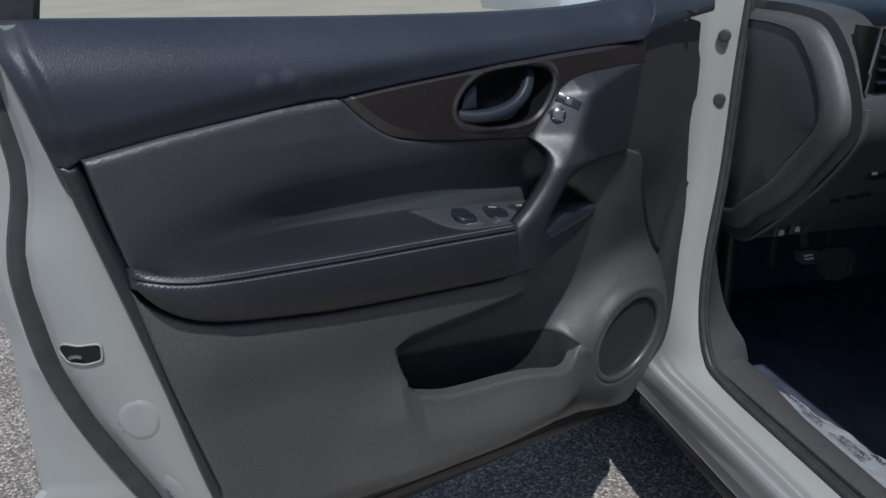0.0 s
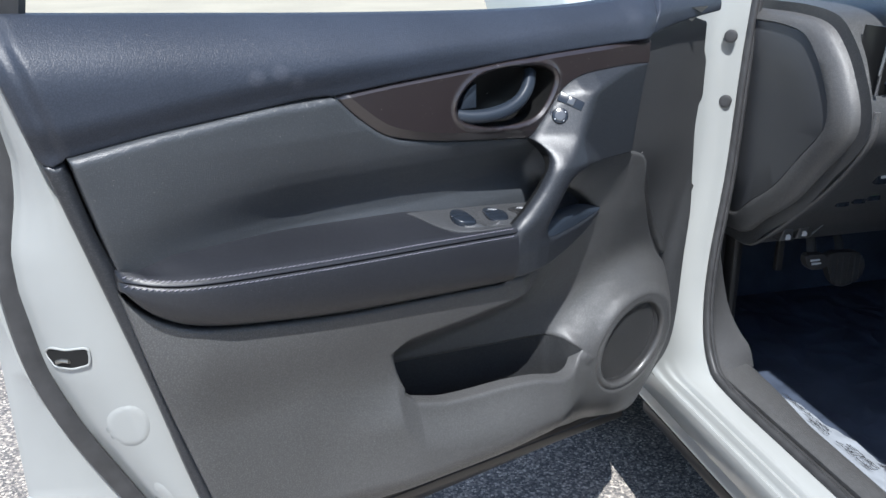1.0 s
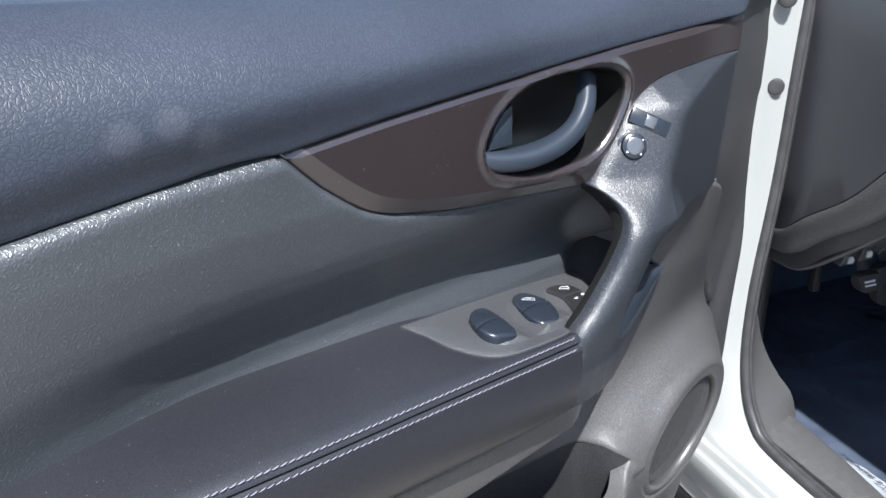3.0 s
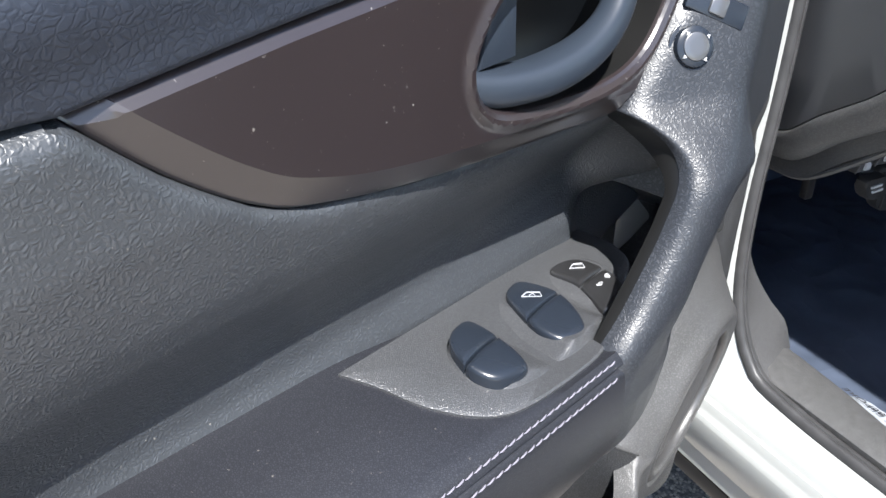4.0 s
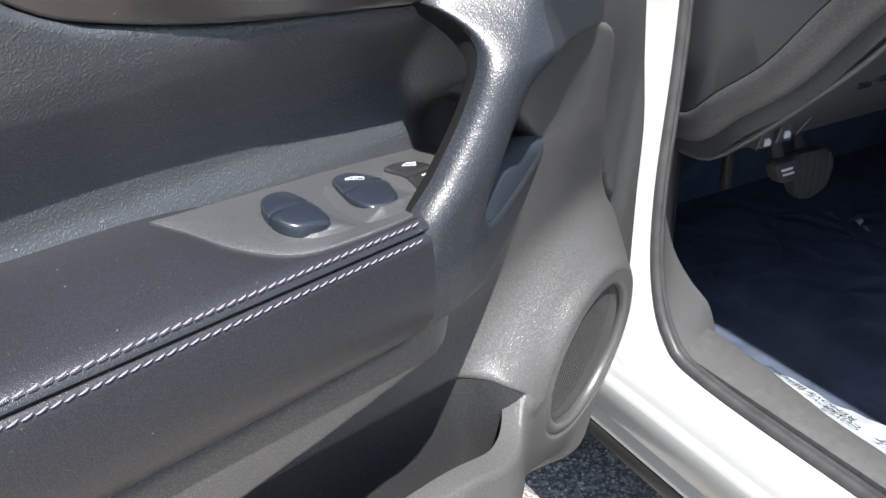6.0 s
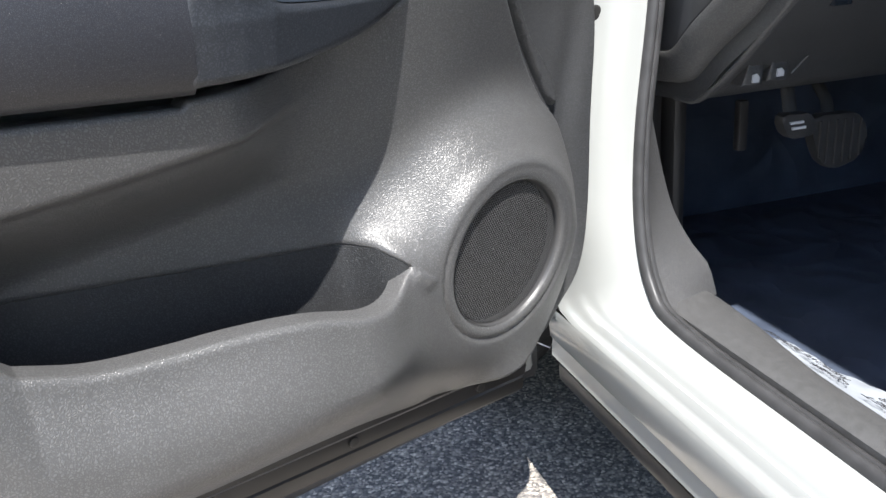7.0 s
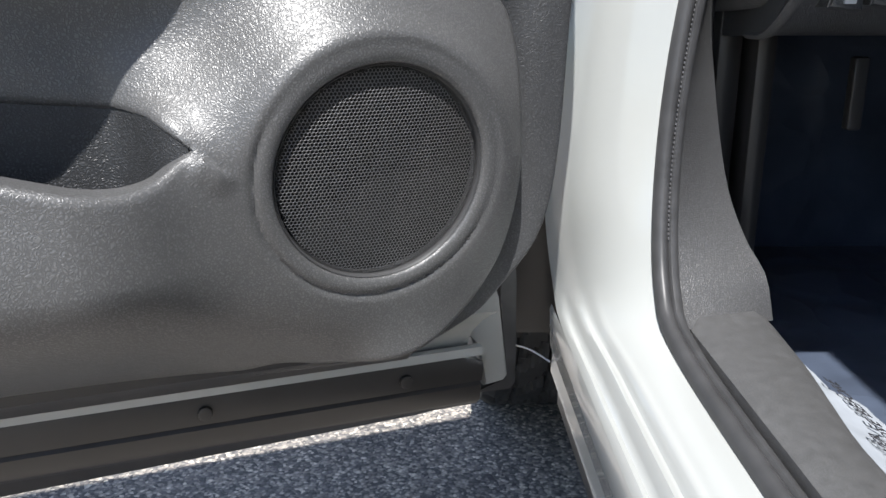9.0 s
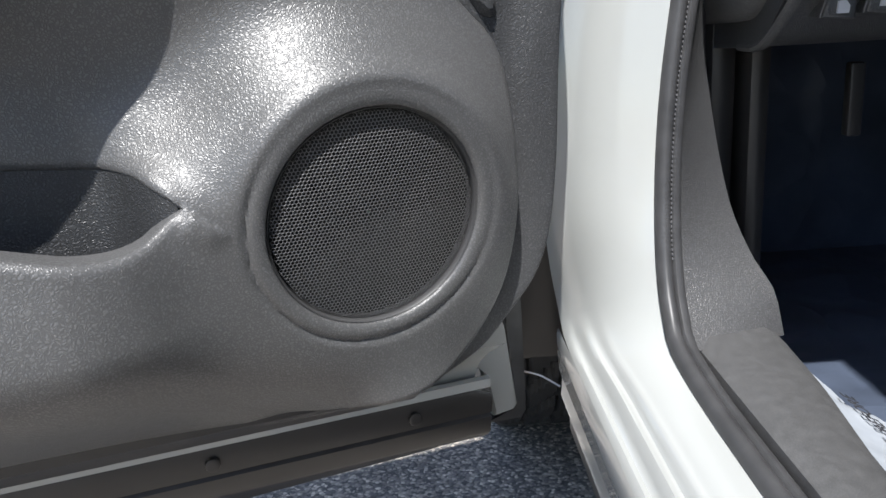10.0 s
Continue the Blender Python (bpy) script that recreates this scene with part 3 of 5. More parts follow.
def bed_h(u, w, d):
    line = np.interp(u, [0.03, 0.06, 0.0635, 0.078, 0.092, 0.098, 0.128, 0.132, 0.142, 0.150, 0.156, 0.2], [0.0042, 0.0042, 0.0036, -0.0014, 0.0030, 0.0056, 0.0056, 0.0044, -0.0006, 0.0028, 0.0040, 0.0040])
    return -0.0015 + (line + 0.0015) * ss(0.0, 0.0045, d)


part("switch_bed", lie(field(BED, bed_h, 0.0018, skirt=0.003, roll=0.0), 0.0028), PLATE, plate, "raised bed scooped between the switches")
ROCKERS = (([(0.0642, -0.0185), (0.0640, 0.004), (0.0580, 0.0265), (0.0415, 0.0262), (0.0325, 0.0200), (0.0300, 0.0070), (0.0362, -0.0095), (0.0500, -0.0180)], (0.0650, 0.0002), (0.0295, 0.0072), SWITCH, 0.0104, 0.0030),
           ([(0.1292, -0.0325), (0.1342, -0.0095), (0.1165, 0.0220), (0.0975, 0.0228), (0.0918, 0.0120), (0.0935, -0.0020), (0.1020, -0.0235), (0.1150, -0.0325)], (0.1360, -0.0095), (0.0915, -0.0018), SWITCH, 0.0112, 0.0034),
           ([(0.1545, -0.0310), (0.1680, -0.0335), (0.1815, -0.0280), (0.1845, -0.0140), (0.1755, 0.0100), (0.1560, 0.0185), (0.1420, 0.0195), (0.1490, 0.0040), (0.1545, -0.0120)], (0.1860, -0.0095), (0.1500, -0.0066), LOCKSW, 0.0072, 0.0012))
for loop, p, q, mat_sw, high, fall in ROCKERS:
    loop = spline(loop, 72, True)
    mid = loop.mean(0)
    for a, b, name in ((p, q, "back"), (q, p, "front")):
        half = cut(loop, a, b, 0.0005)

        def rock_h(u, w, d):
            along = (w - mid[1]) / 0.024
            return high - fall * np.clip(along, 0, 2) ** 2 - 0.4 * fall * np.clip(-along, 0, 2) ** 2 - 0.0012 * ((u - mid[0]) / 0.014) ** 2
        part("window_switch" if mat_sw is SWITCH else "lock_switch", lie(field(half, rock_h, 0.0018, skirt=0.010, roll=0.0026), 0.0028), mat_sw, plate, "blue-black rocker switch" if mat_sw is SWITCH else "black push switch with white pictogram")


def icon(corners, lift=0.0095, thick=0.00016, close=True):
    """A thin printed outline on a switch, its corners in (u, w)."""
    for p, q in zip(corners, corners[1:] + corners[:1] if close else corners[1:]):
        p, q = np.array(p), np.array(q)
        t = (q - p) / np.linalg.norm(q - p)
        o = np.array((-t[1], t[0])) * thick
        part("switch_mark", flat_plate([tuple(p + o), tuple(q + o), tuple(q - o), tuple(p - o)], lift, 0.0012, 0, 0.00005), ICON, plate, "white pictogram")


def mark(at, strokes, lift, thick=0.00016):
    """Strokes of a pictogram that reads across the switch, turned to face the driver."""
    ex, ey = np.array((0.80, 0.60)), np.array((0.72, -0.70))
    for st in strokes:
        icon([tuple(np.array(at) + x * ex + y * ey) for x, y in st], lift, thick, False)


PANE = [(-0.0062, -0.0024), (0.0062, -0.0024), (0.0056, 0.0028), (-0.0024, 0.0028), (-0.0062, -0.0024)]
mark((0.1145, -0.0155), [PANE, [(-0.0014, -0.0012), (0.0008, 0.0016), (0.0022, -0.0012)]], 0.0141)
mark((0.170, -0.0215), [[(x * 0.8, y) for x, y in PANE]], 0.0102)
for at, lean in (((0.1735, -0.0005), 0.0), ((0.1615, 0.0015), 0.0012)):
    mark(at, [[(-0.0018, -0.0012), (0.0018, -0.0012)], [(-0.0018, -0.0002), (0.0018, -0.0002)], [(-0.0012 + lean, 0.0004), (-0.0010 + lean, 0.0018), (0.0008 + lean, 0.0020), (0.0012 + lean, 0.0006)]], 0.0102, 0.00024)

# pull handle: mirror control pod and grip in one sweep
GRIP_IN = spline([(0.0985, 0.858), (0.0965, 0.868), (0.0985, 0.900), (0.1095, 0.929), (0.133, 0.951), (0.159, 0.981), (0.1765, 1.010), (0.1805, 1.021), (0.1795, 1.030), (0.175, 1.038), (0.168, 1.046)], 60)
POD = cat(spline(POD_EDGE, 40), spline([(0.407, 1.130), (0.398, 1.10), (0.381, 1.03), (0.375, 0.998)], 20)[1:],
          spline([(0.366, 0.996), (0.312, 0.9995), (0.280, 1.001), (0.252, 1.001), (0.234, 0.997), (0.214, 0.988), (0.200, 0.970), (0.188, 0.951), (0.1765, 0.931), (0.1728, 0.917), (0.1745, 0.908), (0.190, 0.901), (0.25, 0.8975), (0.30, 0.8975), (0.340, 0.9005)], 90),
          spline([(0.3415, 0.8985), (0.315, 0.882), (0.285, 0.871), (0.25, 0.8635), (0.20, 0.857), (0.15, 0.8542), (0.108, 0.8535)], 40), GRIP_IN)


def pod_w(u, v, d):
    left = 0.0185 + 0.60 * (u - 0.21) - 0.45 * (v - 1.076) + 5.0 * np.maximum(1.06 - v, 0) ** 2
    right = -0.003 + 0.30 * (0.39 - u)
    pod = -0.004 * np.log(np.exp(-left / 0.004) + np.exp(-right / 0.004))
    top = np.interp(u, [0.16, 0.170, 0.188, 0.208, 0.225, 0.247, 0.28, 0.345, 0.41], [1.03, 1.047, 1.070, 1.095, 1.112, 1.124, 1.131, 1.134, 1.132])
    edge = 0.004 + 1.5 * np.maximum(top - v, -0.002)
    pod = -0.003 * np.log(np.exp(-pod / 0.003) + np.exp(-np.minimum(edge, 0.12) / 0.003))
    crest = np.interp(v, [0.86, 0.90, 0.95, 0.985, 1.01, 1.035], [0.0560, 0.0575, 0.0580, 0.0590, 0.0590, 0.0540])
    grip = crest - 0.015 * (1 - np.sqrt(np.clip(1 - (1 - np.clip(d / 0.020, 0, 1)) ** 2, 0, 1)))
    lft = u - np.interp(v, [0.857, 0.868, 0.900, 0.929, 0.951], [0.0985, 0.0965, 0.0985, 0.1095, 0.133])
    base = np.interp(u, [0.095, 0.112, 0.13, 0.15, 0.175, 0.23, 0.29, 0.342], [0.048, 0.0545, 0.0545, 0.0525, 0.0465, 0.0225, -0.0045, -0.0285])
    base = base - 0.016 * (1 - np.sqrt(np.clip(1 - (1 - np.clip(lft / 0.017, 0, 1)) ** 2, 0, 1))) - 0.002 * (1 - ss(0.0, 0.005, d)) - 0.15 * np.maximum(0.893 - v, 0)
    k = ss(1.052, 0.992, v + 0.9 * np.maximum(u - 0.235, 0))
    w = pod * (1 - k) + grip * k
    k = ss(0.945, 0.900, v)
    return w * (1 - k) + base * k


pull = part("pull_handle", field(POD, pod_w, 0.0020, skirt=lambda u, v: 0.004 + 0.025 * float(max(ss(1.06, 1.08, v), ss(0.90, 0.885, v), ss(0.235, 0.29, u))), roll=0.0018), PULL, door, "black grained pull handle carrying the mirror controls")
side = [(u, float(pod_w(np.array([u]), np.array([v]), np.array([0.0]))[0]), v) for u, v in GRIP_IN]
deep_in = [0.009 + 0.026 * float(ss(1.0, 1.042, v)) - 0.006 * float(ss(0.95, 0.90, v)) for u, w, v in side]
part("grip_underside", loft([[Vector((u + 0.0010, -w + 0.0035, v)), Vector((u + 0.0004, -w + 0.0045, v)), Vector((u + 0.0022, -w + 0.0045 + b, v)), Vector((u + 0.014, -w + 0.007 + b, v + 0.002)), Vector((u + 0.028, -w + 0.008 + b * 0.6, v + 0.003))] for (u, w, v), b in zip(side, deep_in)], closed=False), GLOSS, pull, "glossy black underside of the grip")
nv = Vector((-0.60, -1.0, 0.45)).normalized()
xv = (Vector((0.93, 0, -0.37)) - nv * nv.dot(Vector((0.93, 0, -0.37)))).normalized()
face = Matrix((xv, nv.cross(xv), nv)).transposed().to_4x4()
knob_m = Matrix.Translation((0.2105, -0.0165, 1.0755)) @ face
part("knob_collar", disc((0, 0, -0.001), (0, 0, 1), 0.0150, 0.002, 0.0008), SWITCH, pull, "black collar round the mirror knob").matrix_local = knob_m
knob = part("mirror_knob", disc((0, 0, 0), (0, 0, 1), 0.0122, 0.0052, 0.0030), SWITCH, pull, "dark mirror adjustment knob with a silver cap")
part("knob_cap", disc((0, 0, 0.0042), (0, 0, 1), 0.0082, 0.0020, 0.0012), CHROME, knob, "silver cap")
knob.matrix_local = knob_m
for a in range(4):
    o = part("arrow", prism([(0.0085, -0.0012), (0.0104, 0.0), (0.0085, 0.0012)], 0.0046, 0.0058, 2), ICON, knob)
    o.matrix_local = pose(0, 0, 0, 0, 0, 45 + 90 * a)
sel_m = Matrix.Translation((0.2280, -0.0195, 1.0950)) @ face @ pose(0, 0, 0, 0, 0, -14)
part("selector", block((-0.0195, -0.0075, -0.004), (0.0195, 0.0075, 0.0018), 0.0016), SWITCH, pull, "small black left and right selector").matrix_local = sel_m
part("slider", block((-0.0055, -0.0055, 0.0), (0.0055, 0.0055, 0.0036), 0.0014), CHROME, pull, "silver slider").matrix_local = sel_m
for x in (-0.013, 0.013):
    part("selector_mark", prism([(x - 0.002, -0.002), (x + 0.002, -0.002), (x, 0.002)], 0.001, 0.0016, 2), ICON, pull, "white arrow").matrix_local = sel_m

# scoop that joins the grip to the panel
ridge = spline([(0.173, 0.907, 0.044), (0.19, 0.9015, 0.038), (0.25, 0.8975, 0.0115), (0.30, 0.8975, -0.011), (0.341, 0.900, -0.029)], 30)
rear = spline([(0.174, 0.924, 0.034), (0.20, 0.925, 0.016), (0.24, 0.924, -0.006), (0.28, 0.920, -0.020), (0.315, 0.911, -0.028), (0.341, 0.901, -0.032)], 30)
part("pull_ledge", sheet([(a, -c, b) for a, b, c in ridge], [(a, -c, b) for a, b, c in rear], lambda s, t: Vector((0, -0.006 * math.sin(math.pi * s) * math.sin(math.pi * t), 0.009 * math.sin(math.pi * t) * math.sin(math.pi * min(1, 0.15 + s)))), 10), BLUEPL, pull, "smooth satin ledge beside the grip")

# lower panel with map pocket and loudspeaker housing
RIM = [(-0.030, 0.672), (0.019, 0.657), (0.075, 0.651), (0.13, 0.648), (0.194, 0.640), (0.257, 0.624), (0.292, 0.624), (0.312, 0.636), (0.322, 0.642)]
SEAM = [(0.322, 0.642), (0.306, 0.655), (0.285, 0.664), (0.18, 0.675), (0.098, 0.684), (0.0, 0.694), (-0.050, 0.700)]
pocket = cat(spline(RIM, 50), spline(SEAM, 50)[1:], [(-0.050, 0.69)])
SPK = np.array((0.459, 0.612))
low_outline = cat(spline([(-0.345, 0.608), (-0.30, 0.48), (-0.26, 0.452), (-0.1, 0.452), (0.05, 0.455), (0.19, 0.456), (0.355, 0.446), (0.479, 0.452), (0.533, 0.474), (0.570, 0.516), (0.583, 0.566), (0.585, 0.65), (0.582, 0.72), (0.548, 0.76)], 90),
                  spline([(0.548, 0.76), (0.495, 0.836), (0.450, 0.908), (0.425, 0.974), (0.375, 0.998)], 30)[1:],
                  [(0.36, 1.012), (0.24, 1.012), (0.225, 0.97), (0.245, 0.958), (0.2756, 0.944), (0.302, 0.927), (0.325, 0.909), (0.343, 0.892), (0.31, 0.872), (0.25, 0.857), (0.20, 0.849), (0.15, 0.846), (0.112, 0.844)], spline(ARM_LOW, 40)[::-1] + np.array([0, -0.0085]),
                  spline([(-0.424, 0.938), (-0.391, 0.795), (-0.341, 0.608)], 20)[:-1])
ring_o = [(SPK[0] + 0.0828 * math.cos(a), SPK[1] + 0.0828 * math.sin(a)) for a in np.linspace(0, 2 * math.pi, 72, endpoint=False)]


def spk_plane(u, v):
    return -0.050 - 0.14 * (u - SPK[0]) + 0.16 * (v - SPK[1])


def low_raw(u, v):
    front = 0.004 + 0.026 * ss(0.72, 0.86, v) * ss(-0.44, -0.33, u) * (1 - ss(0.13, 0.25, u))
    front = front - 0.105 * np.clip((0.565 - v) / 0.11, 0, 1.1) ** 1.7
    # recess above the pocket
    crease = np.interp(u, [-0.08, -0.05, -0.014, 0.04, 0.103, 0.15, 0.196, 0.27, 0.35], [0.770, 0.786, 0.790, 0.795, 0.803, 0.809, 0.815, 0.823, 0.835])
    leftd = u - np.interp(v, [0.66, 0.70, 0.766, 0.79], [-0.045, -0.055, -0.080, -0.055])
    rim_v = np.interp(u, [-0.065, -0.05, -0.03, 0.019, 0.075, 0.13, 0.194, 0.257, 0.292, 0.322], [0.72, 0.697, 0.672, 0.657, 0.651, 0.648, 0.640, 0.624, 0.624, 0.642])
    rec = (0.14 * ss(0.0, 0.011, crease - v) + 0.86 * ss(0.0, 0.085, crease - v)) * ss(0.0, 0.022, leftd) * ss(rim_v + 0.002, rim_v + 0.008, v) * (1 - ss(0.265, 0.365, u)) * (1 - ss(0.275, 0.330, u) * ss(0.700, 0.645, v))
    front = front + 0.022 * ss(rim_v + 0.004, rim_v - 0.075, v) * ss(0.47, 0.55, v) * ss(-0.20, -0.02, u) * ss(0.32, 0.10, u)
    front = front - 0.085 * rec
    # plane towards the hinges, sinking inwards and downwards
    slope = np.where(v > 0.885, -0.036 + 0.26 * (v - 0.885), np.maximum(-0.036 - 0.33 * (0.885 - v), -0.105))
    slope = np.maximum(slope - 0.022 * ss(0.38, 0.56, u), -0.112) + 0.29 * np.clip(0.385 - u, 0, 0.15) * ss(0.905, 0.99, v)
    foot = -0.046 - 0.022 * ss(0.35, 0.45, u) - 0.04 * ss(0.45, 0.6, u) - 0.050 * np.clip((0.565 - v) / 0.11, 0, 1.1) ** 1.7 * ss(0.50, 0.36, u)
    right = foot + (slope - foot) * ss(0.605, 0.71, v)
    w = front + (right - front) * ss(0.24, 0.375, u + 0.10 * ss(0.66, 0.8, v))
    # loudspeaker housing
    r = np.hypot(u - SPK[0], v - SPK[1])
    ringw = spk_plane(u, v)
    dome = 1 - ss(0.100, 0.178, r)
    return w + (ringw - w) * dome


def low_w(u, v, d):
    r = np.hypot(u - SPK[0], v - SPK[1])
    w = low_raw(u, v)
    # the housing runs out softly into the panel above the pocket
    soft = sum(low_raw(u + rr * math.cos(a), v + rr * math.sin(a)) for rr in (0.012, 0.024, 0.036) for a in np.linspace(0, 2 * math.pi, 12, endpoint=False)) / 36
    seam_v = np.interp(u, [0.0, 0.098, 0.18, 0.285, 0.306, 0.322, 0.36], [0.694, 0.684, 0.675, 0.664, 0.655, 0.642, 0.60])
    w = w + (soft - w) * ss(0.004, 0.04, v - seam_v) * ss(0.87, 0.82, v) * ss(0.20, 0.27, u) * ss(0.100, 0.125, r)
    # small raised leaf beside the pocket's end
    ax, ay = (u - 0.3255), (v - 0.6400)
    t, dn = (ax * 0.0265 - ay * 0.020) / 0.0011, (-ax * 0.020 - ay * 0.0265) / 0.0332
    w = w + 0.0032 * ss(-0.05, 0.2, t) * ss(1.12, 0.6, t) * ss(-0.0015, 0.0006, dn) * ss(0.022, 0.004, dn)
    w = w - 0.0028 * np.exp(-((r - 0.0975) / 0.0022) ** 2) * (0.25 + 0.75 * ss(0.4, -0.3, (v - SPK[1] + 0.5 * (u - SPK[0])) / 0.09))
    return w


lower = part("lower_panel", field(low_outline, low_w, 0.0028, [pocket, ring_o], skirt=lambda u, v: 0.02 + 0.045 * float(ss(0.36, 0.34, u) * ss(0.885, 0.90, v) * ss(1.0, 0.97, v)), roll=0.005, hole_roll=0.006), PLASTIC, door, "dusty dark grey hard plastic lower panel")
# pocket liner
def low_at(u, v):
    return float(low_w(np.array([u]), np.array([v]), None)[0])


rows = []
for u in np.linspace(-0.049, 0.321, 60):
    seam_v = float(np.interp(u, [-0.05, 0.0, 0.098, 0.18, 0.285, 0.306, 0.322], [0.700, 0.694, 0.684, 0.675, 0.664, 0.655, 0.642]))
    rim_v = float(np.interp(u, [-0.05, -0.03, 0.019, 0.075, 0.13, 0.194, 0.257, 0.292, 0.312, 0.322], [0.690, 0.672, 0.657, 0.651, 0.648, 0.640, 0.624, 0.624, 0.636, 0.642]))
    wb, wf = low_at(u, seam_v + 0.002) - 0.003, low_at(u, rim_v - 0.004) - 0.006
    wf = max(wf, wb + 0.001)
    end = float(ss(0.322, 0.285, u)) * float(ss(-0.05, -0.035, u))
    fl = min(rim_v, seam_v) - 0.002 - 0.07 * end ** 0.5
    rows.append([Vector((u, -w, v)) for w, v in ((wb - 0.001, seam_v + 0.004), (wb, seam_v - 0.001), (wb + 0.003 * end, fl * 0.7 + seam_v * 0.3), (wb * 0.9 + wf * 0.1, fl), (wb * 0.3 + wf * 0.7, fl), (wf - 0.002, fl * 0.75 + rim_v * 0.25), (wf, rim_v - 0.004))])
part("map_pocket", loft(rows, closed=False), POCKET_SHADE, lower, "moulded map pocket liner, darkened for shade")

# perforated grille of the loudspeaker
bm = bmesh.new()
pitch, R = 0.0029, 0.080
nn = int(R / pitch) + 2
for i in range(-nn, nn + 1):
    for j in range(-int(nn * 1.2), int(nn * 1.2) + 1):
        x, y = pitch * (i + 0.5 * (j % 2)), pitch * 0.866 * j
        if math.hypot(x, y) > R - 0.001:
            continue
        outer, inner = [], []
        for k in range(6):
            a = math.pi / 6 + k * math.pi / 3
            for lst, rr in ((outer, pitch / math.sqrt(3)), (inner, pitch * 0.44)):
                px, py = x + rr * math.cos(a), y + rr * math.sin(a)
                r = math.hypot(px, py)
                w = spk_plane(SPK[0] + px, SPK[1] + py) - 0.009 + 0.006 * (1 - (r / R) ** 2) - (0.0003 if lst is inner else 0.0)
                lst.append(bm.verts.new((SPK[0] + px, -w, SPK[1] + py)))
        for k in range(6):
            bm.faces.new((outer[k], outer[(k + 1) % 6], inner[(k + 1) % 6], inner[k]))
part("speaker_grille", bm, MESHM, door, "black perforated metal loudspeaker grille", kind="stuff")


def turned(prof, n=80):
    """A ring round the loudspeaker from a profile of (radius, height over its plane)."""
    return [[Vector((SPK[0] + r * math.cos(a), -(spk_plane(SPK[0] + r * math.cos(a), SPK[1] + r * math.sin(a)) + w), SPK[1] + r * math.sin(a))) for a in np.linspace(0, 2 * math.pi, n, endpoint=False)] for r, w in prof]


part("speaker_ring", loft(turned([(0.0826, -0.0035), (0.0816, -0.005), (0.0812, -0.008), (0.0811, -0.022)]), caps=False), MESHM, door, "black inner wall round the loudspeaker grille")
part("speaker_cone", loft(turned([(0.082, -0.014), (0.081, -0.022), (0.04, -0.03), (0.001, -0.03)], 48), caps=False), VOID, door, "black loudspeaker cone behind the grille")

# flat cover beside the hinges
HC = cat(spline([(0.408, 1.172), (0.389, 1.10), (0.369, 1.022), (0.371, 0.998)], 20), spline([(0.425, 0.974), (0.450, 0.908), (0.495, 0.836), (0.548, 0.76), (0.580, 0.722), (0.583, 0.65), (0.581, 0.566), (0.569, 0.518), (0.531, 0.475), (0.478, 0.453), (0.36, 0.448)], 60)[1:],
         spline([(0.36, 0.440), (0.479, 0.440), (0.545, 0.462), (0.592, 0.500), (0.622, 0.549), (0.634, 0.619), (0.640, 0.732), (0.652, 0.86), (0.652, 0.985)], 50), [(0.660, 1.02), (0.675, 1.03), (0.677, 1.10), (0.664, 1.12), (0.664, 1.17)], spline([(0.60, 1.185), (0.5, 1.18), (0.425, 1.172)], 10))


def hc_w(u, v, d):
    up = ss(0.74, 1.0, v)
    return -0.108 * (1 - up) + (-0.003 - 0.40 * (u - 0.37)) * up + 0.004 * ss(0.0, 0.03, np.abs(u - 0.587 - 0.2 * np.maximum(v - 0.7, 0))) * ss(0.9, 0.8, v) - 0.004


part("hinge_cover", field(HC, hc_w, 0.005, skirt=0.012), HINGE, door, "flat dark grained cover beside the hinges")
BEAD = cat(spline([(0.425, 0.975), (0.440, 0.945), (0.4914, 0.8707), (0.520, 0.8278), (0.5465, 0.7824), (0.5667, 0.7513), (0.578, 0.7455)], 30), spline([(0.585, 0.7484), (0.5825, 0.7613), (0.5678, 0.7916), (0.5361, 0.8317), (0.5141, 0.8685), (0.460, 0.950), (0.428, 0.985)], 30))
part("cover_bead", field(BEAD, lambda u, v, d: hc_w(u, v, d) + 0.001 + 0.007 * ss(0.0, 0.006, d), 0.004, skirt=0.006, roll=0.002), HINGE, door, "raised bead along the hinge cover")
part("mirror_corner_cover", field(cat(spline([(0.41, 1.175), (0.43, 1.20), (0.47, 1.24), (0.52, 1.265)], 14), [(0.60, 1.31), (0.68, 1.31), (0.675, 1.19)], spline([(0.60, 1.188), (0.5, 1.183), (0.42, 1.175)], 10)),
                                  lambda u, v, d: -0.010 - 0.36 * (u - 0.41) - 0.1 * ss(1.2, 1.3, v), 0.006, skirt=0.03), PAD, door, "black corner piece below the mirror")

# rail along the latch edge of the panel
edge_o = spline([(-0.478, 1.096), (-0.444, 0.967), (-0.399, 0.793), (-0.355, 0.608), (-0.31, 0.47)], 40)
edge_i = spline([(-0.456, 1.100), (-0.438, 1.02), (-0.412, 0.93), (-0.386, 0.788), (-0.335, 0.608), (-0.29, 0.47)], 40)
part("edge_rail", field(cat(edge_o, edge_i[::-1]), lambda u, v, d: -0.012 + 0.004 * ss(0, 0.008, d), 0.003, skirt=0.02, roll=0.003), PULL, door, "thin black grained edge rail")

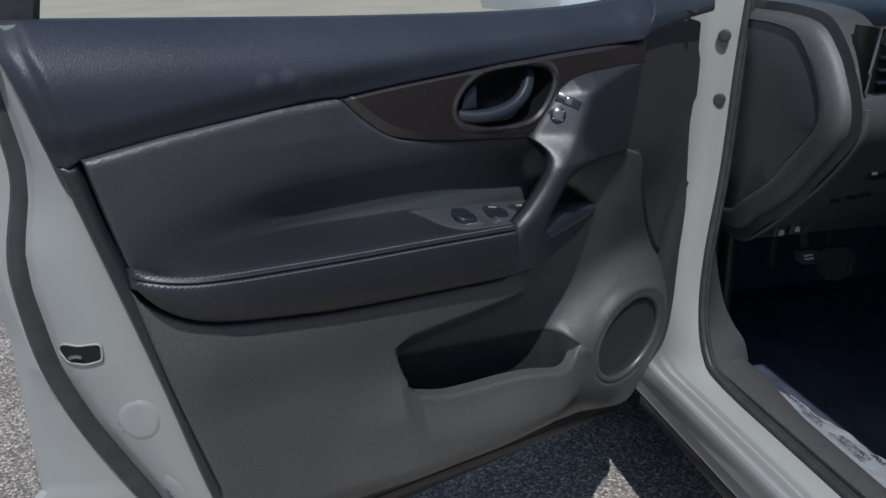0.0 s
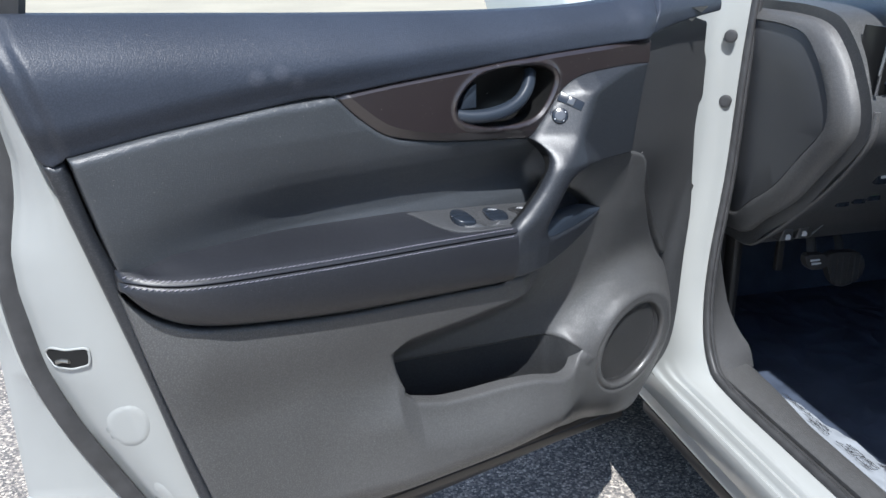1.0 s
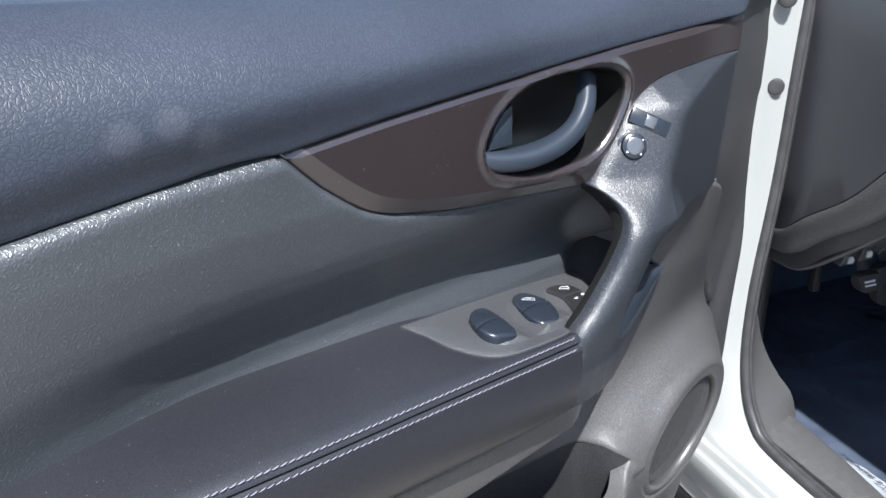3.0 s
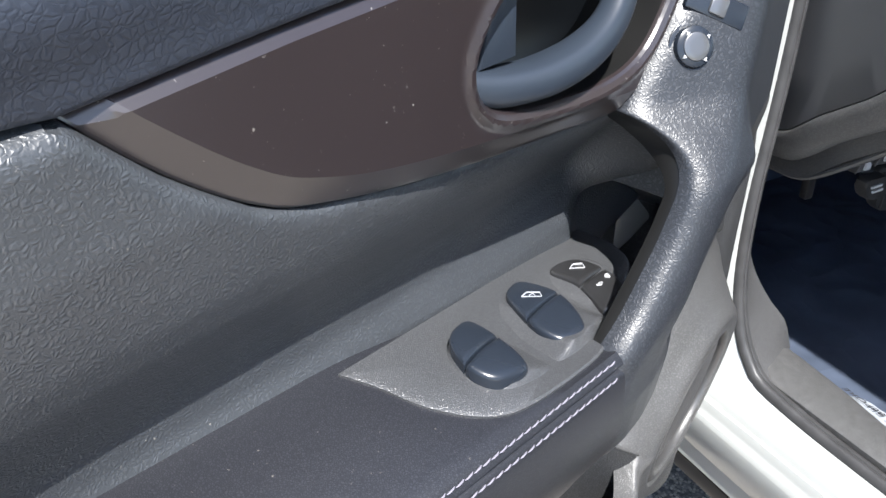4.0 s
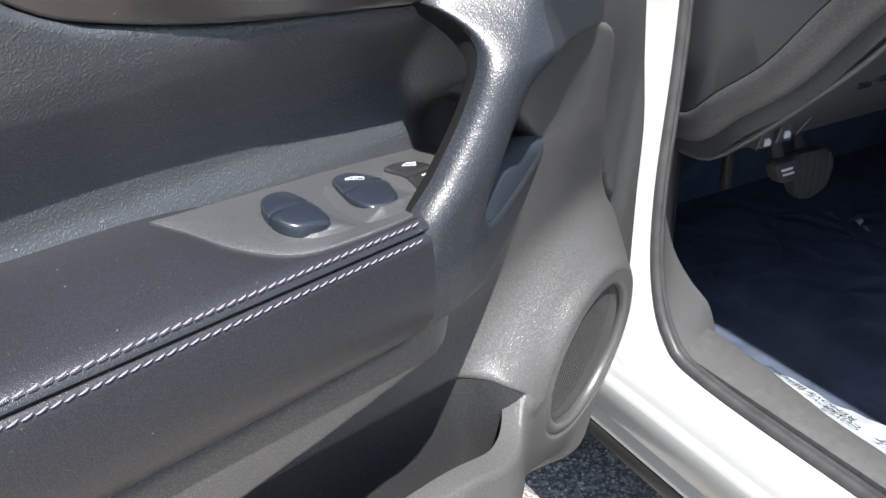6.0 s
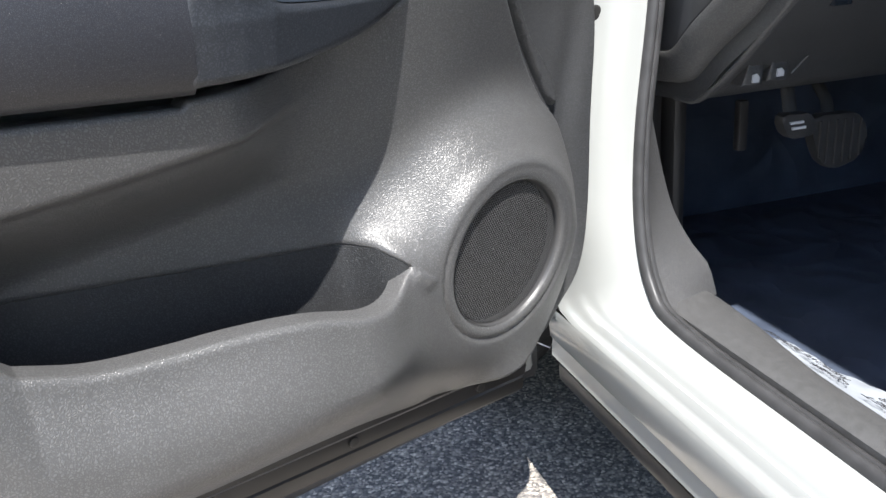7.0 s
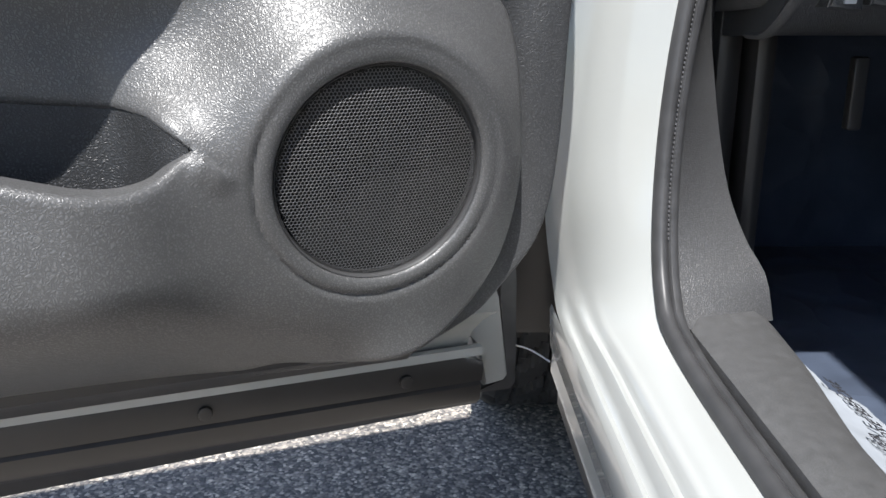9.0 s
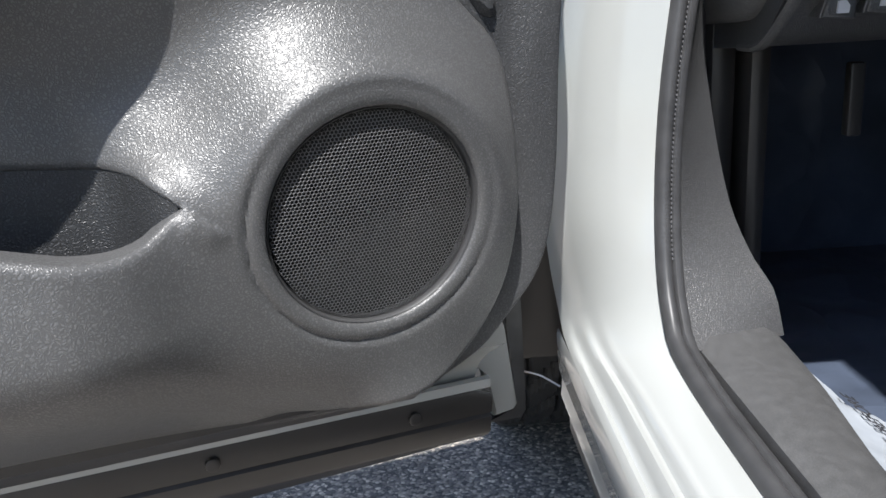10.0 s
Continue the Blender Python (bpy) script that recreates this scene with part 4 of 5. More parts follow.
# painted steel shell; depth of its outer skin by height
SKIN_V, SKIN_Y = [0.30, 0.44, 0.8, 1.1, 1.225], [0.28, 0.30, 0.26, 0.19, 0.105]
SH_V = np.linspace(1.25, 0.30, 60)
shell = []
for v in SH_V:
    e = float(np.interp(v, edge_o[::-1, 1], edge_o[::-1, 0])) if v < 1.096 else -0.478 - 0.16 * (v - 1.096)
    sealx = float(np.interp(v, [0.2, 0.45, 0.577, 0.72, 0.82, 0.926, 0.979, 1.047, 1.088, 1.169, 1.36], [-0.30, -0.36, -0.402, -0.467, -0.502, -0.518, -0.519, -0.504, -0.501, -0.512, -0.53]))
    e = max(e, sealx + 0.02)
    outx = min(-0.545, sealx - 0.04) if v > 0.6 else -0.565
    shell.append([Vector((x, -w, v)) for x, w in ((e + 0.02, -0.10), (e + 0.02, -0.045), (e - 0.004, -0.040), (e * 0.6 + sealx * 0.4, -0.048), (e * 0.25 + sealx * 0.75, -0.066), (sealx + 0.004, -0.096), (sealx - 0.006, -0.112),
                                                (sealx - 0.03, -0.118), (sealx * 0.4 + outx * 0.6, -0.135), (outx, -0.160), (outx - 0.006, -0.172), (outx, -0.180), (outx + 0.08, -float(np.interp(v, SKIN_V, SKIN_Y))))])
sh = part("door_shell", loft(shell, closed=False), WHITE, door, "white painted steel door shell")
SEALC = [(-0.512, 1.30), (-0.515, 1.169), (-0.507, 1.088), (-0.510, 1.047), (-0.526, 0.979), (-0.528, 0.926), (-0.515, 0.82), (-0.482, 0.716), (-0.420, 0.577), (-0.36, 0.44), (-0.28, 0.36), (-0.1, 0.34)]
sealp = spline([(a, 0.112, b) for a, b in SEALC], 70)
part("door_seal", tube([tuple(p) for p in sealp], 0.013, 0.010, 10, up=(0, 1, 0), power=3), RUBBER, door, "black rubber weatherstrip along the door edge")


def shell_w(u, v):
    """How far the door shell stands out at (u, v)."""
    out = []
    for a, b in zip(u, v):
        k = min(max(float(np.interp(b, SH_V[::-1], np.arange(len(SH_V))[::-1])), 0.0), len(SH_V) - 1.001)
        got = []
        for row in (shell[int(k)], shell[int(k) + 1]):
            x, w = zip(*sorted((float(p.x), -float(p.y)) for p in row[2:9]))
            got.append(float(np.interp(a, x, w)))
        out.append(got[0] + (got[1] - got[0]) * (k - int(k)))
    return np.array(out)


for cu, cv, ru, rv, tilt in ((-0.428, 0.737, 0.026, 0.034, 0.0), (-0.392, 0.60, 0.012, 0.04, 0.28)):
    em = [(cu + ru * math.cos(a) + tilt * rv * -math.sin(a), cv + rv * math.sin(a)) for a in np.linspace(0, 2 * math.pi, 40, endpoint=False)]
    part("embossing", field(em, lambda u, v, d: shell_w(u, v) - 0.0004 + 0.0022 * ss(0, 0.006, d), 0.004, skirt=0.0, roll=0.0), WHITE, sh, "rounded pressed embossing")

LATCH = spline([(-0.503, 0.846), (-0.498, 0.855), (-0.480, 0.858), (-0.463, 0.859), (-0.460, 0.852), (-0.461, 0.838), (-0.466, 0.834), (-0.493, 0.828), (-0.499, 0.834)], 40, True)
# flat near-black sheet on the shell stands for shade inside the latch opening
part("door_latch", field(LATCH, lambda u, v, d: shell_w(u, v) + 0.003, 0.003, skirt=0.0, roll=0.0), VOID, sh, "black patch for the shade inside the latch opening in the door's edge")
rim = [(a, -float(shell_w([a], [b])[0]) - 0.0025, b) for a, b in np.concatenate([LATCH, LATCH[:1]])]
part("latch_rim", tube(rim, 0.0016, None, 6, up=(0, 1, 0)), WHITE, sh, "rolled white rim of the latch opening")
part("latch_claw", tube([(-0.494, -float(shell_w([-0.494], [0.838])[0]) - 0.004, 0.836), (-0.489, -float(shell_w([-0.489], [0.842])[0]) - 0.005, 0.841), (-0.482, -float(shell_w([-0.482], [0.843])[0]) - 0.004, 0.842)], 0.0028, None, 8), STEEL, sh, "steel latch claw")

# bottom of the door: shell lip, white flange, black guard
part("lower_shell", loft([[Vector((u, -w, v)) for w, v in ((-0.13, 0.46), (-0.17, 0.435), (-0.195, 0.415), (-0.205, 0.402), (-0.212, 0.385), (-0.225, 0.36), (-0.28, 0.34), (-0.30, 0.40), (-0.26, 0.8), (-0.185, 1.085), (-0.098, 1.175), (-0.06, 1.205))] for u in np.linspace(-0.5, 0.590, 24)], closed=False), WHITE, door, "white lower edge of the door")
part("lower_seal", loft([[Vector((u, -w, v)) for w, v in ((-0.100, 0.462), (-0.100, 0.448), (-0.13, 0.425), (-0.175, 0.410), (-0.195, 0.412), (-0.15, 0.44), (-0.11, 0.464))] for u in np.linspace(-0.3, 0.50, 20)]), GUARD, door, "black seal under the panel")
gd = []
for u in np.linspace(-0.52, 0.606, 40):
    d = float(ss(0.565, 0.606, u)) * 0.012
    low = 0.284 + 0.028 * u + d
    gd.append([Vector((u, -w, v)) for w, v in ((-0.206, 0.386 - d), (-0.203, 0.380 - d), (-0.207, 0.352), (-0.212, 0.350), (-0.209, 0.346), (-0.212, 0.328), (-0.222, 0.318), (-0.226, 0.316), (-0.238, low + 0.008), (-0.252, low), (-0.29, low + 0.004), (-0.315, 0.34), (-0.23, 0.37))])
part("flange", loft([[Vector((u, -w, v)) for w, v in ((-0.192, 0.397), (-0.199, 0.398), (-0.206, 0.388), (-0.2, 0.384), (-0.192, 0.388))] for u in np.linspace(-0.45, 0.60, 24)]), WHITE, door, "thin white painted flange")
guard = part("sill_guard", loft(gd), GUARD, door, "black ribbed plastic guard along the door's bottom")
for u in (0.522, 0.326, 0.135, -0.055, -0.245, -0.435):
    part("screw", disc((u, 0.203, 0.366), (0, -1, 0), 0.007, 0.004, 0.001, 16), GUARD, guard, "black plastic rivet")
part("hinge_flange", prism([(0.59, 0.40), (0.615, 0.425), (0.632, 0.45), (0.637, 0.43), (0.650, 0.337), (0.645, 0.331), (0.622, 0.328), (0.619, 0.38), (0.606, 0.388)], 0.238, 0.262, 1, 0.003), WHITE, door, "white painted corner of the door")
part("hinge_edge_seal", prism([(0.641, 0.60), (0.652, 0.60), (0.659, 0.44), (0.662, 0.325), (0.655, 0.317), (0.614, 0.319), (0.614, 0.324), (0.648, 0.328), (0.653, 0.337), (0.641, 0.43)], 0.241, 0.266, 1, 0.003), RUBBER, door, "black rubber edge of the door")
part("front_shell", loft([[Vector((float(np.interp(v, [0.5, 0.549, 0.619, 0.732, 0.86, 1.2], [0.585, 0.612, 0.624, 0.630, 0.640, 0.646])) - du, y, v)) for du, y in ((0.004, 0.125), (0.0, 0.150), (0.0, 0.20), (0.002, min(0.262, float(np.interp(v, SKIN_V, SKIN_Y)))), (0.03, float(np.interp(v, SKIN_V, SKIN_Y)) + 0.002))] for v in np.linspace(0.5, 1.17, 20)], closed=False), WHITE, door, "white front edge of the door")

wf = spline([(-0.505, 0.075, 1.22), (-0.498, 0.07, 1.28), (-0.45, 0.03, 1.50), (-0.40, 0.0, 1.60), (-0.2, -0.02, 1.645), (0.05, -0.01, 1.64), (0.36, 0.03, 1.54), (0.64, 0.12, 1.42), (0.72, 0.16, 1.33)], 60)
part("window_frame", tube([tuple(p) for p in wf], [0.040 - 0.028 * float(ss(0.35, 0.6, i / 59)) for i in range(60)], 0.012, 8, up=(0, 1, 0), power=3), RUBBER, door, "black frame of the lowered window")

# ---- the car's body ----
car = thing("car", CAR, "white car body with open door bay and dark cabin", "car")
SEAL = spline([(0.160, -0.03, 1.34), (0.145, -0.045, 1.22), (0.128, -0.055, 1.07), (0.116, -0.06, 0.857), (0.092, -0.07, 0.672), (0.084, -0.085, 0.55), (0.081, -0.125, 0.465), (0.080, -0.20, 0.436), (0.079, -0.5, 0.432), (0.079, -1.3, 0.432)], 110) - np.array((0.004, 0.0, 0.0))
OUT = spline([(0.02, 0.03, 1.34), (0.02, 0.03, 1.22), (0.015, 0.03, 1.07), (0.01, 0.03, 0.857), (-0.012, 0.02, 0.672), (-0.016, 0.015, 0.53), (-0.004, 0.01, 0.43), (0.0, -0.06, 0.396), (0.0, -0.5, 0.396), (0.0, -1.3, 0.396)], 110)


def jamb(s, t):
    sill = float(ss(0.36, 0.50, s))
    z = 0.010 * math.sin(math.pi * t) * sill + sill * (0.004 * math.sin(t * 30) * (1 - float(ss(0.35, 0.55, t))))
    return Vector((-0.012 * math.sin(math.pi * t) * (1 - sill), -0.020 * math.sin(math.pi * t) * (1 - sill), z))


body = part("door_jamb", sheet([tuple(p) for p in OUT], [tuple(p) for p in SEAL], jamb, 30), WHITE, car, "glossy white painted door jamb and sill")
part("sill_side", loft([[Vector(c) for c in ((0.0, p, 0.397), (-0.002, p, 0.390), (0.0, p, 0.345), (0.004, p, 0.340), (0.002, p, 0.312), (0.02, p, 0.296), (0.2, p, 0.29))] for p in np.linspace(0.035, -1.3, 30)], closed=False), WHITE, car, "white outer side of the sill")
part("wire", tube([tuple(p) for p in spline([(-0.050, 0.06, 0.338), (-0.04, 0.055, 0.337), (-0.02, 0.05, 0.332), (0.002, 0.04, 0.321)], 14)], 0.0012, None, 6), STEEL, car, "thin bare wire")
part("sill_underside", block((0.01, -1.3, 0.27), (0.25, 0.03, 0.298), 0.004), GUARD, car, "dark underside of the sill")
sp = SEAL + np.array((0.002, 0.0, 0.003))
part("bay_seal", tube([tuple(p) for p in sp], 0.0065, 0.008, 10, up=(0.5, -0.5, 0.7), power=2.6), RUBBER, car, "black rubber seal round the door bay")
sp = SEAL + np.array((0.015, 0.003, 0.002))
part("seal_lip", tube([tuple(p) for p in sp], 0.006, 0.005, 10, up=(0.5, -0.5, 0.7), power=2.6), RUBBER, car, "black inner lip of the rubber seal")
bm = bmesh.new()
for p in spline([tuple(p) for p in SEAL if 0.50 < p[2] < 1.25], 170):
    c = Vector(p) + Vector((0.0085, -0.002, 0.003))
    for v in bmesh.ops.create_cube(bm, size=1)["verts"]:
        v.co = c + Vector((v.co.x * 0.0036, v.co.y * 0.0036, v.co.z * 0.0019))
part("seal_ribs", bm, SEALGREY, car, "fine ribs along the rubber seal", kind="stuff")
for q, p, z in ((0.091, -0.073, 1.132), (0.096, -0.068, 1.006)):
    part("bump_stop", disc((q + 0.002, p + 0.022, z), (-0.55, -0.8, 0.05), 0.0125, 0.012, 0.003), RUBBER, car, "round black rubber bump stop")
# solid near-black disc stands for the shade in the wiring hole
part("harness_hole", disc((0.045, -0.030, 0.828), (-0.4, -0.9, 0), 0.010, 0.006, 0.002), VOID, car, "black disc for the shade in a small wiring hole in the jamb")

# hidden fender and underbody, added to block sky light over the ground
fen = []
for p, top, out in ((0.06, 1.08, 0.0), (0.2, 1.08, -0.005), (0.5, 1.07, -0.03), (0.8, 1.05, -0.05), (1.1, 1.0, -0.04), (1.4, 0.95, 0.0), (1.6, 0.9, 0.15)):
    arch = 0.36 + 0.40 * math.sqrt(max(0.0, 1 - ((p - 0.64) / 0.42) ** 2)) if abs(p - 0.64) < 0.42 else 0.36
    out -= 0.10
    fen.append([Vector(c) for c in ((out + 0.06, p, arch), (out + 0.01, p, arch + 0.01), (out, p, arch * 0.5 + top * 0.5), (out + 0.03, p, top - 0.08), (out + 0.10, p, top), (1.5 - out, p, top + 0.05))])
part("fender", loft(fen, closed=False), WHITE, car, "white front fender")
part("wheel_liner", block((0.17, 0.05, 0.3), (0.2, 1.4, 0.95), 0.01), GUARD, car, "black wheel arch liner")
part("liner_rear", block((-0.085, 0.075, 0.34), (0.19, 0.11, 0.98), 0.01), GUARD, car, "black liner behind the wheel")
part("underbody", block((0.2, -3.2, 0.24), (1.6, 1.5, 0.29), 0.02), GUARD, car, "dark underbody")
part("rear_side", block((0.03, -3.2, 0.33), (0.10, -1.25, 1.05), 0.03), WHITE, car, "white rear side of the car")

# kick panel and scuff plate
ka = spline([tuple(p) for p in SEAL + np.array((0.020, 0.004, 0.0)) if 0.440 < p[2] < 0.9], 30)
kb = spline([(0.160, 0.02, 0.86), (0.150, 0.01, 0.72), (0.152, -0.01, 0.64), (0.166, -0.03, 0.55), (0.180, -0.06, 0.50), (0.194, -0.085, 0.47), (0.200, -0.10, 0.428)], 30)
part("kick_panel", sheet([tuple(p) for p in ka], [tuple(p) for p in kb], lambda s, t: Vector((-0.006 * math.sin(math.pi * t), -0.004 * math.sin(math.pi * t), 0)), 10), KICK, car, "grey grained kick panel")
edge_q = lambda p: float(np.interp(-p, [0.05, 0.12, 0.22, 0.345, 0.6], [0.192, 0.190, 0.182, 0.164, 0.158]))
part("scuff_plate", loft([[Vector(c) for c in ((0.098, p, 0.425), (0.101, p, 0.440), (0.115, p, 0.446), (edge_q(p) - 0.014, p, 0.441), (edge_q(p), p, 0.432), (edge_q(p) + 0.004, p, 0.37), (0.11, p, 0.37))] for p in np.linspace(-0.05, -1.3, 50)]), SCUFF, car, "dusty grey plastic sill plate")

# footwell
part("carpet", block((0.165, -1.35, 0.30), (1.55, 0.55, 0.345), 0.01), CARPET, car, "dark blue-black cabin carpet")
part("footwell_side", block((0.205, 0.03, 0.33), (0.23, 0.6, 1.0), 0.01), GUARD, car, "dark footwell side wall")
part("firewall", block((0.19, 0.42, 0.33), (1.55, 0.5, 1.15), 0.01), CARPET, car, "dark footwell end wall")
# sheet is cut to the sunlit strip; its inner edge is the shadow's edge
lit_edge = [float(np.interp(-p, [0.0, 0.09, 0.13, 0.18, 0.245, 0.365, 0.66], [0.190, 0.192, 0.198, 0.218, 0.246, 0.278, 0.315])) + (0.004 * math.sin(31 * p) + 0.003 * math.sin(83 * p + 1)) * float(ss(-0.08, -0.16, p)) for p in np.linspace(0.0, -0.66, 60)]
mat_thing = thing("floor_mat", CAR, "crumpled white printed paper floor mat, cut to its sunlit strip, on dark carpet", "floor mat")
mat = part("paper_sheet", sheet([(edge_q(p) - 0.003, p, 0.428 - 0.46 * (edge_q(p) - 0.16)) for p in np.linspace(0.01, -0.66, 60)], [(q, p, 0.428 - 0.46 * (q - 0.16)) for q, p in zip(lit_edge, np.linspace(0.0, -0.66, 60))], lambda s, t: Vector((0, 0, (0.003 * math.sin(40 * s) + 0.0015 * math.sin(95 * s + 2)) * t)), 8), PAPER, mat_thing, "crumpled white paper cut to its sunlit strip")

# dashboard
END = [(-0.02, 1.180), (-0.15, 1.180), (-0.235, 1.168), (-0.285, 1.13), (-0.315, 1.09), (-0.342, 1.035), (-0.337, 0.985), (-0.273, 0.912), (-0.204, 0.836), (-0.121, 0.775), (-0.068, 0.732), (-0.02, 0.724)]
end_o = cat(spline(END, 60), [(0.05, 0.72), (0.05, 1.18)])
end_c = np.array((-0.15, 0.97))
lean = np.array((0.15, 0.075))
end_rings = []
for q, f in ((0.178, 1.0), (0.160, 1.0), (0.154, 0.985), (0.147, 0.955), (0.142, 0.91), (0.1395, 0.875), (0.141, 0.865), (0.146, 0.86)):
    end_rings.append([Vector((q, *(end_c + lean * (1 - f) + (p - end_c) * f))) for p in end_o])
cover = part("dash_end_cover", loft(end_rings, caps=False), DASHGREY, car, "grey grained dashboard end cover")
part("cover_plate", loft([[Vector((q, *(end_c + lean * 0.14 + (p - end_c) * f))) for p in end_o] for q, f in ((0.147, 0.862), (0.1425, 0.858), (0.1415, 0.85), (0.1415, 0.5), (0.1415, 0.1))]), DASHFLAT, cover, "smooth dark plate of the end cover")
inner = [(p * 1.06 - 0.006, 0.95 + (z - 0.95) * 1.09 - 0.004) for p, z in end_o]
dash = part("dashboard", prism(inner, 0.172, 1.5, 0), DASH, car, "black dashboard")
for q, z, mark in ((0.249, 0.845, ICON), (0.280, 0.850, ICON), (0.308, 0.855, GREEN), (0.280, 0.902, ICON), (0.312, 0.902, ICON)):
    at = float(np.interp(z, [0.78, 0.84, 0.92], [-0.155, -0.228, -0.305]))
    b = part("dash_button", block((q - 0.013, at - 0.008, z - 0.014), (q + 0.013, at + 0.05, z + 0.014), 0.002), SWITCH, dash, "small black dash button")
    part("button_mark", block((q - 0.006, at - 0.010, z - 0.002), (q + 0.006, at - 0.006, z + 0.003)), mark, b, "small lit mark")
vent = part("air_vent", prism([(0.175, 1.065), (0.30, 1.065), (0.31, 1.16), (0.185, 1.175)], -0.362, -0.30, 1, 0.006), GLOSS, dash, "black side air vent with a chrome edge")
part("vent_rim", tube([(0.178, -0.364, 1.066), (0.177, -0.366, 1.10), (0.182, -0.366, 1.14), (0.188, -0.364, 1.174), (0.24, -0.364, 1.172), (0.31, -0.364, 1.162)], 0.003, None, 6), CHROME, vent, "thin chrome edge")
for k in range(4):
    z = 1.082 + 0.021 * k
    part("slat", block((0.192, -0.372, z), (0.30, -0.350, z + 0.005), 0.001), SWITCH, vent, "thin black slat")
part("vent_tab", block((0.235, -0.378, 1.120), (0.250, -0.366, 1.128), 0.002), CHROME, vent, "small chrome tab")
part("dash_rim", tube([tuple(p) for p in spline([(0.176, -0.02, 0.700), (0.176, -0.075, 0.706), (0.178, -0.14, 0.752), (0.178, -0.225, 0.826), (0.180, -0.30, 0.90), (0.180, -0.365, 0.985), (0.180, -0.372, 1.04)], 30)], 0.006, 0.004, 8), DASHGREY, dash, "grey edge strip of the dashboard")
for q, z, tall in ((0.217, 0.746, 0.034), (0.254, 0.750, 0.038)):
    lv = part("release_lever", prism([(q - 0.016, z - tall / 2), (q + 0.014, z - tall / 2 - 0.003), (q + 0.016, z + tall / 2 - 0.004), (q + 0.004, z + tall / 2), (q - 0.008, z + tall / 2 - 0.004)], -0.132, -0.095, 1, 0.004, 3), DASH, car, "dark release lever under the dashboard")
    part("lever_edge", tube([tuple(p) for p in spline([(q - 0.017, -0.131, z - tall / 2), (q - 0.014, -0.134, z - 0.002), (q - 0.009, -0.134, z + tall / 2 - 0.006), (q - 0.001, -0.132, z + tall / 2)], 12)], 0.0011, None, 6), DASHGREY, lv, "pale lever edge")
    part("lever_mark", prism([(q - 0.004, z - 0.014), (q + 0.006, z - 0.014), (q + 0.007, z - 0.008), (q + 0.003, z - 0.003), (q - 0.003, z - 0.004)], -0.1345, -0.131, 1), ICON, lv, "white pictogram")
part("dash_strip", tube([(0.33, -0.215, 0.842), (0.36, -0.235, 0.865), (0.42, -0.262, 0.90)], 0.0025, None, 6), CHROME, dash, "thin bright strip")
part("lever_strip", tube([(0.272, -0.134, 0.738), (0.289, -0.138, 0.756), (0.306, -0.140, 0.772)], 0.0013, None, 6), DASHGREY, dash, "thin pale edge under the dashboard")


def pedal(name, outline, p, arm_to, rib_across, label):
    """A pedal pad with ribs, hung from an arm; its outline is in (x, z)."""
    o = spline(outline, 40, True)
    c = o.mean(0)
    pad = part(name, prism([tuple(x) for x in o], p - 0.010, p + 0.010, 1, 0.004, 2), TYRE, car, label)
    part("pedal_arm", tube([(c[0], p + 0.008, c[1]), (c[0] + 0.005, p + 0.03, c[1] + 0.05), arm_to], 0.011, 0.006, 8), TYRE, pad, "dark steel pedal arm")
    for k in range(rib_across):
        q = o[:, 0].min() + (o[:, 0].max() - o[:, 0].min()) * (k + 1) / (rib_across + 1)
        col = [z for x, z in o if abs(x - q) < 0.012]
        part("rib", block((q - 0.0016, p - 0.013, min(col) + 0.008), (q + 0.0016, p - 0.009, max(col) - 0.008), 0.001, 1), TYRE, pad)
    return pad


park = pedal("parking_pedal", [(0.307, 0.666), (0.332, 0.668), (0.357, 0.664), (0.364, 0.638), (0.342, 0.634), (0.319, 0.637)], -0.072, (0.36, 0.16, 0.85), 0, "black parking brake pedal with white lettering")
for k in range(2):
    part("pedal_mark", block((0.318 + 0.004 * k, -0.0845, 0.655 - 0.008 * k), (0.340 + 0.004 * k, -0.0815, 0.6585 - 0.008 * k)), ICON, park, "white lettering bar")
pedal("brake_pedal", [(0.394, 0.640), (0.440, 0.647), (0.482, 0.640), (0.497, 0.600), (0.480, 0.574), (0.425, 0.569)], -0.028, (0.46, 0.2, 0.85), 6, "wide black ribbed brake pedal")
part("side_bracket", block((0.300, 0.005, 0.600), (0.316, 0.020, 0.676), 0.003), GUARD, car, "dark bracket on the footwell wall")
for q, p, turn in ((0.851, 0.135, 20), (0.833, 0.10, 65)):
    sc = thing("paper_scrap", CAR @ pose(q, p, 0.3475, 0, 0, turn), "tiny white paper scrap on dark carpet", "scrap", "paper scraps")
    part("flake", sheet([(x, -0.006, 0.001 + 0.002 * math.sin(90 * x)) for x in np.linspace(-0.012, 0.012, 8)], [(x + 0.002, 0.007, 0.002 + 0.003 * math.cos(70 * x)) for x in np.linspace(-0.011, 0.011, 8)], lambda a, b: Vector((0, 0, 0.002 * math.sin(math.pi * b))), 4), PAPER, sc)


def words(text, at, size, m):
    """Flat printed words made into a mesh."""
    cu = bpy.data.curves.new("words", "FONT")
    cu.body, cu.size, cu.extrude, cu.align_x = text, size, 0.0002, "CENTER"
    tmp = bpy.data.objects.new("words", cu)
    scene.collection.objects.link(tmp)
    bpy.context.view_layer.update()
    me = bpy.data.meshes.new_from_object(tmp)
    bpy.data.objects.remove(tmp)
    me.materials.clear()
    me.materials.append(m)
    ob = new("printed_words", me)
    ob.parent = mat
    ob.matrix_local = at
    return tagged(ob, "black printed words")


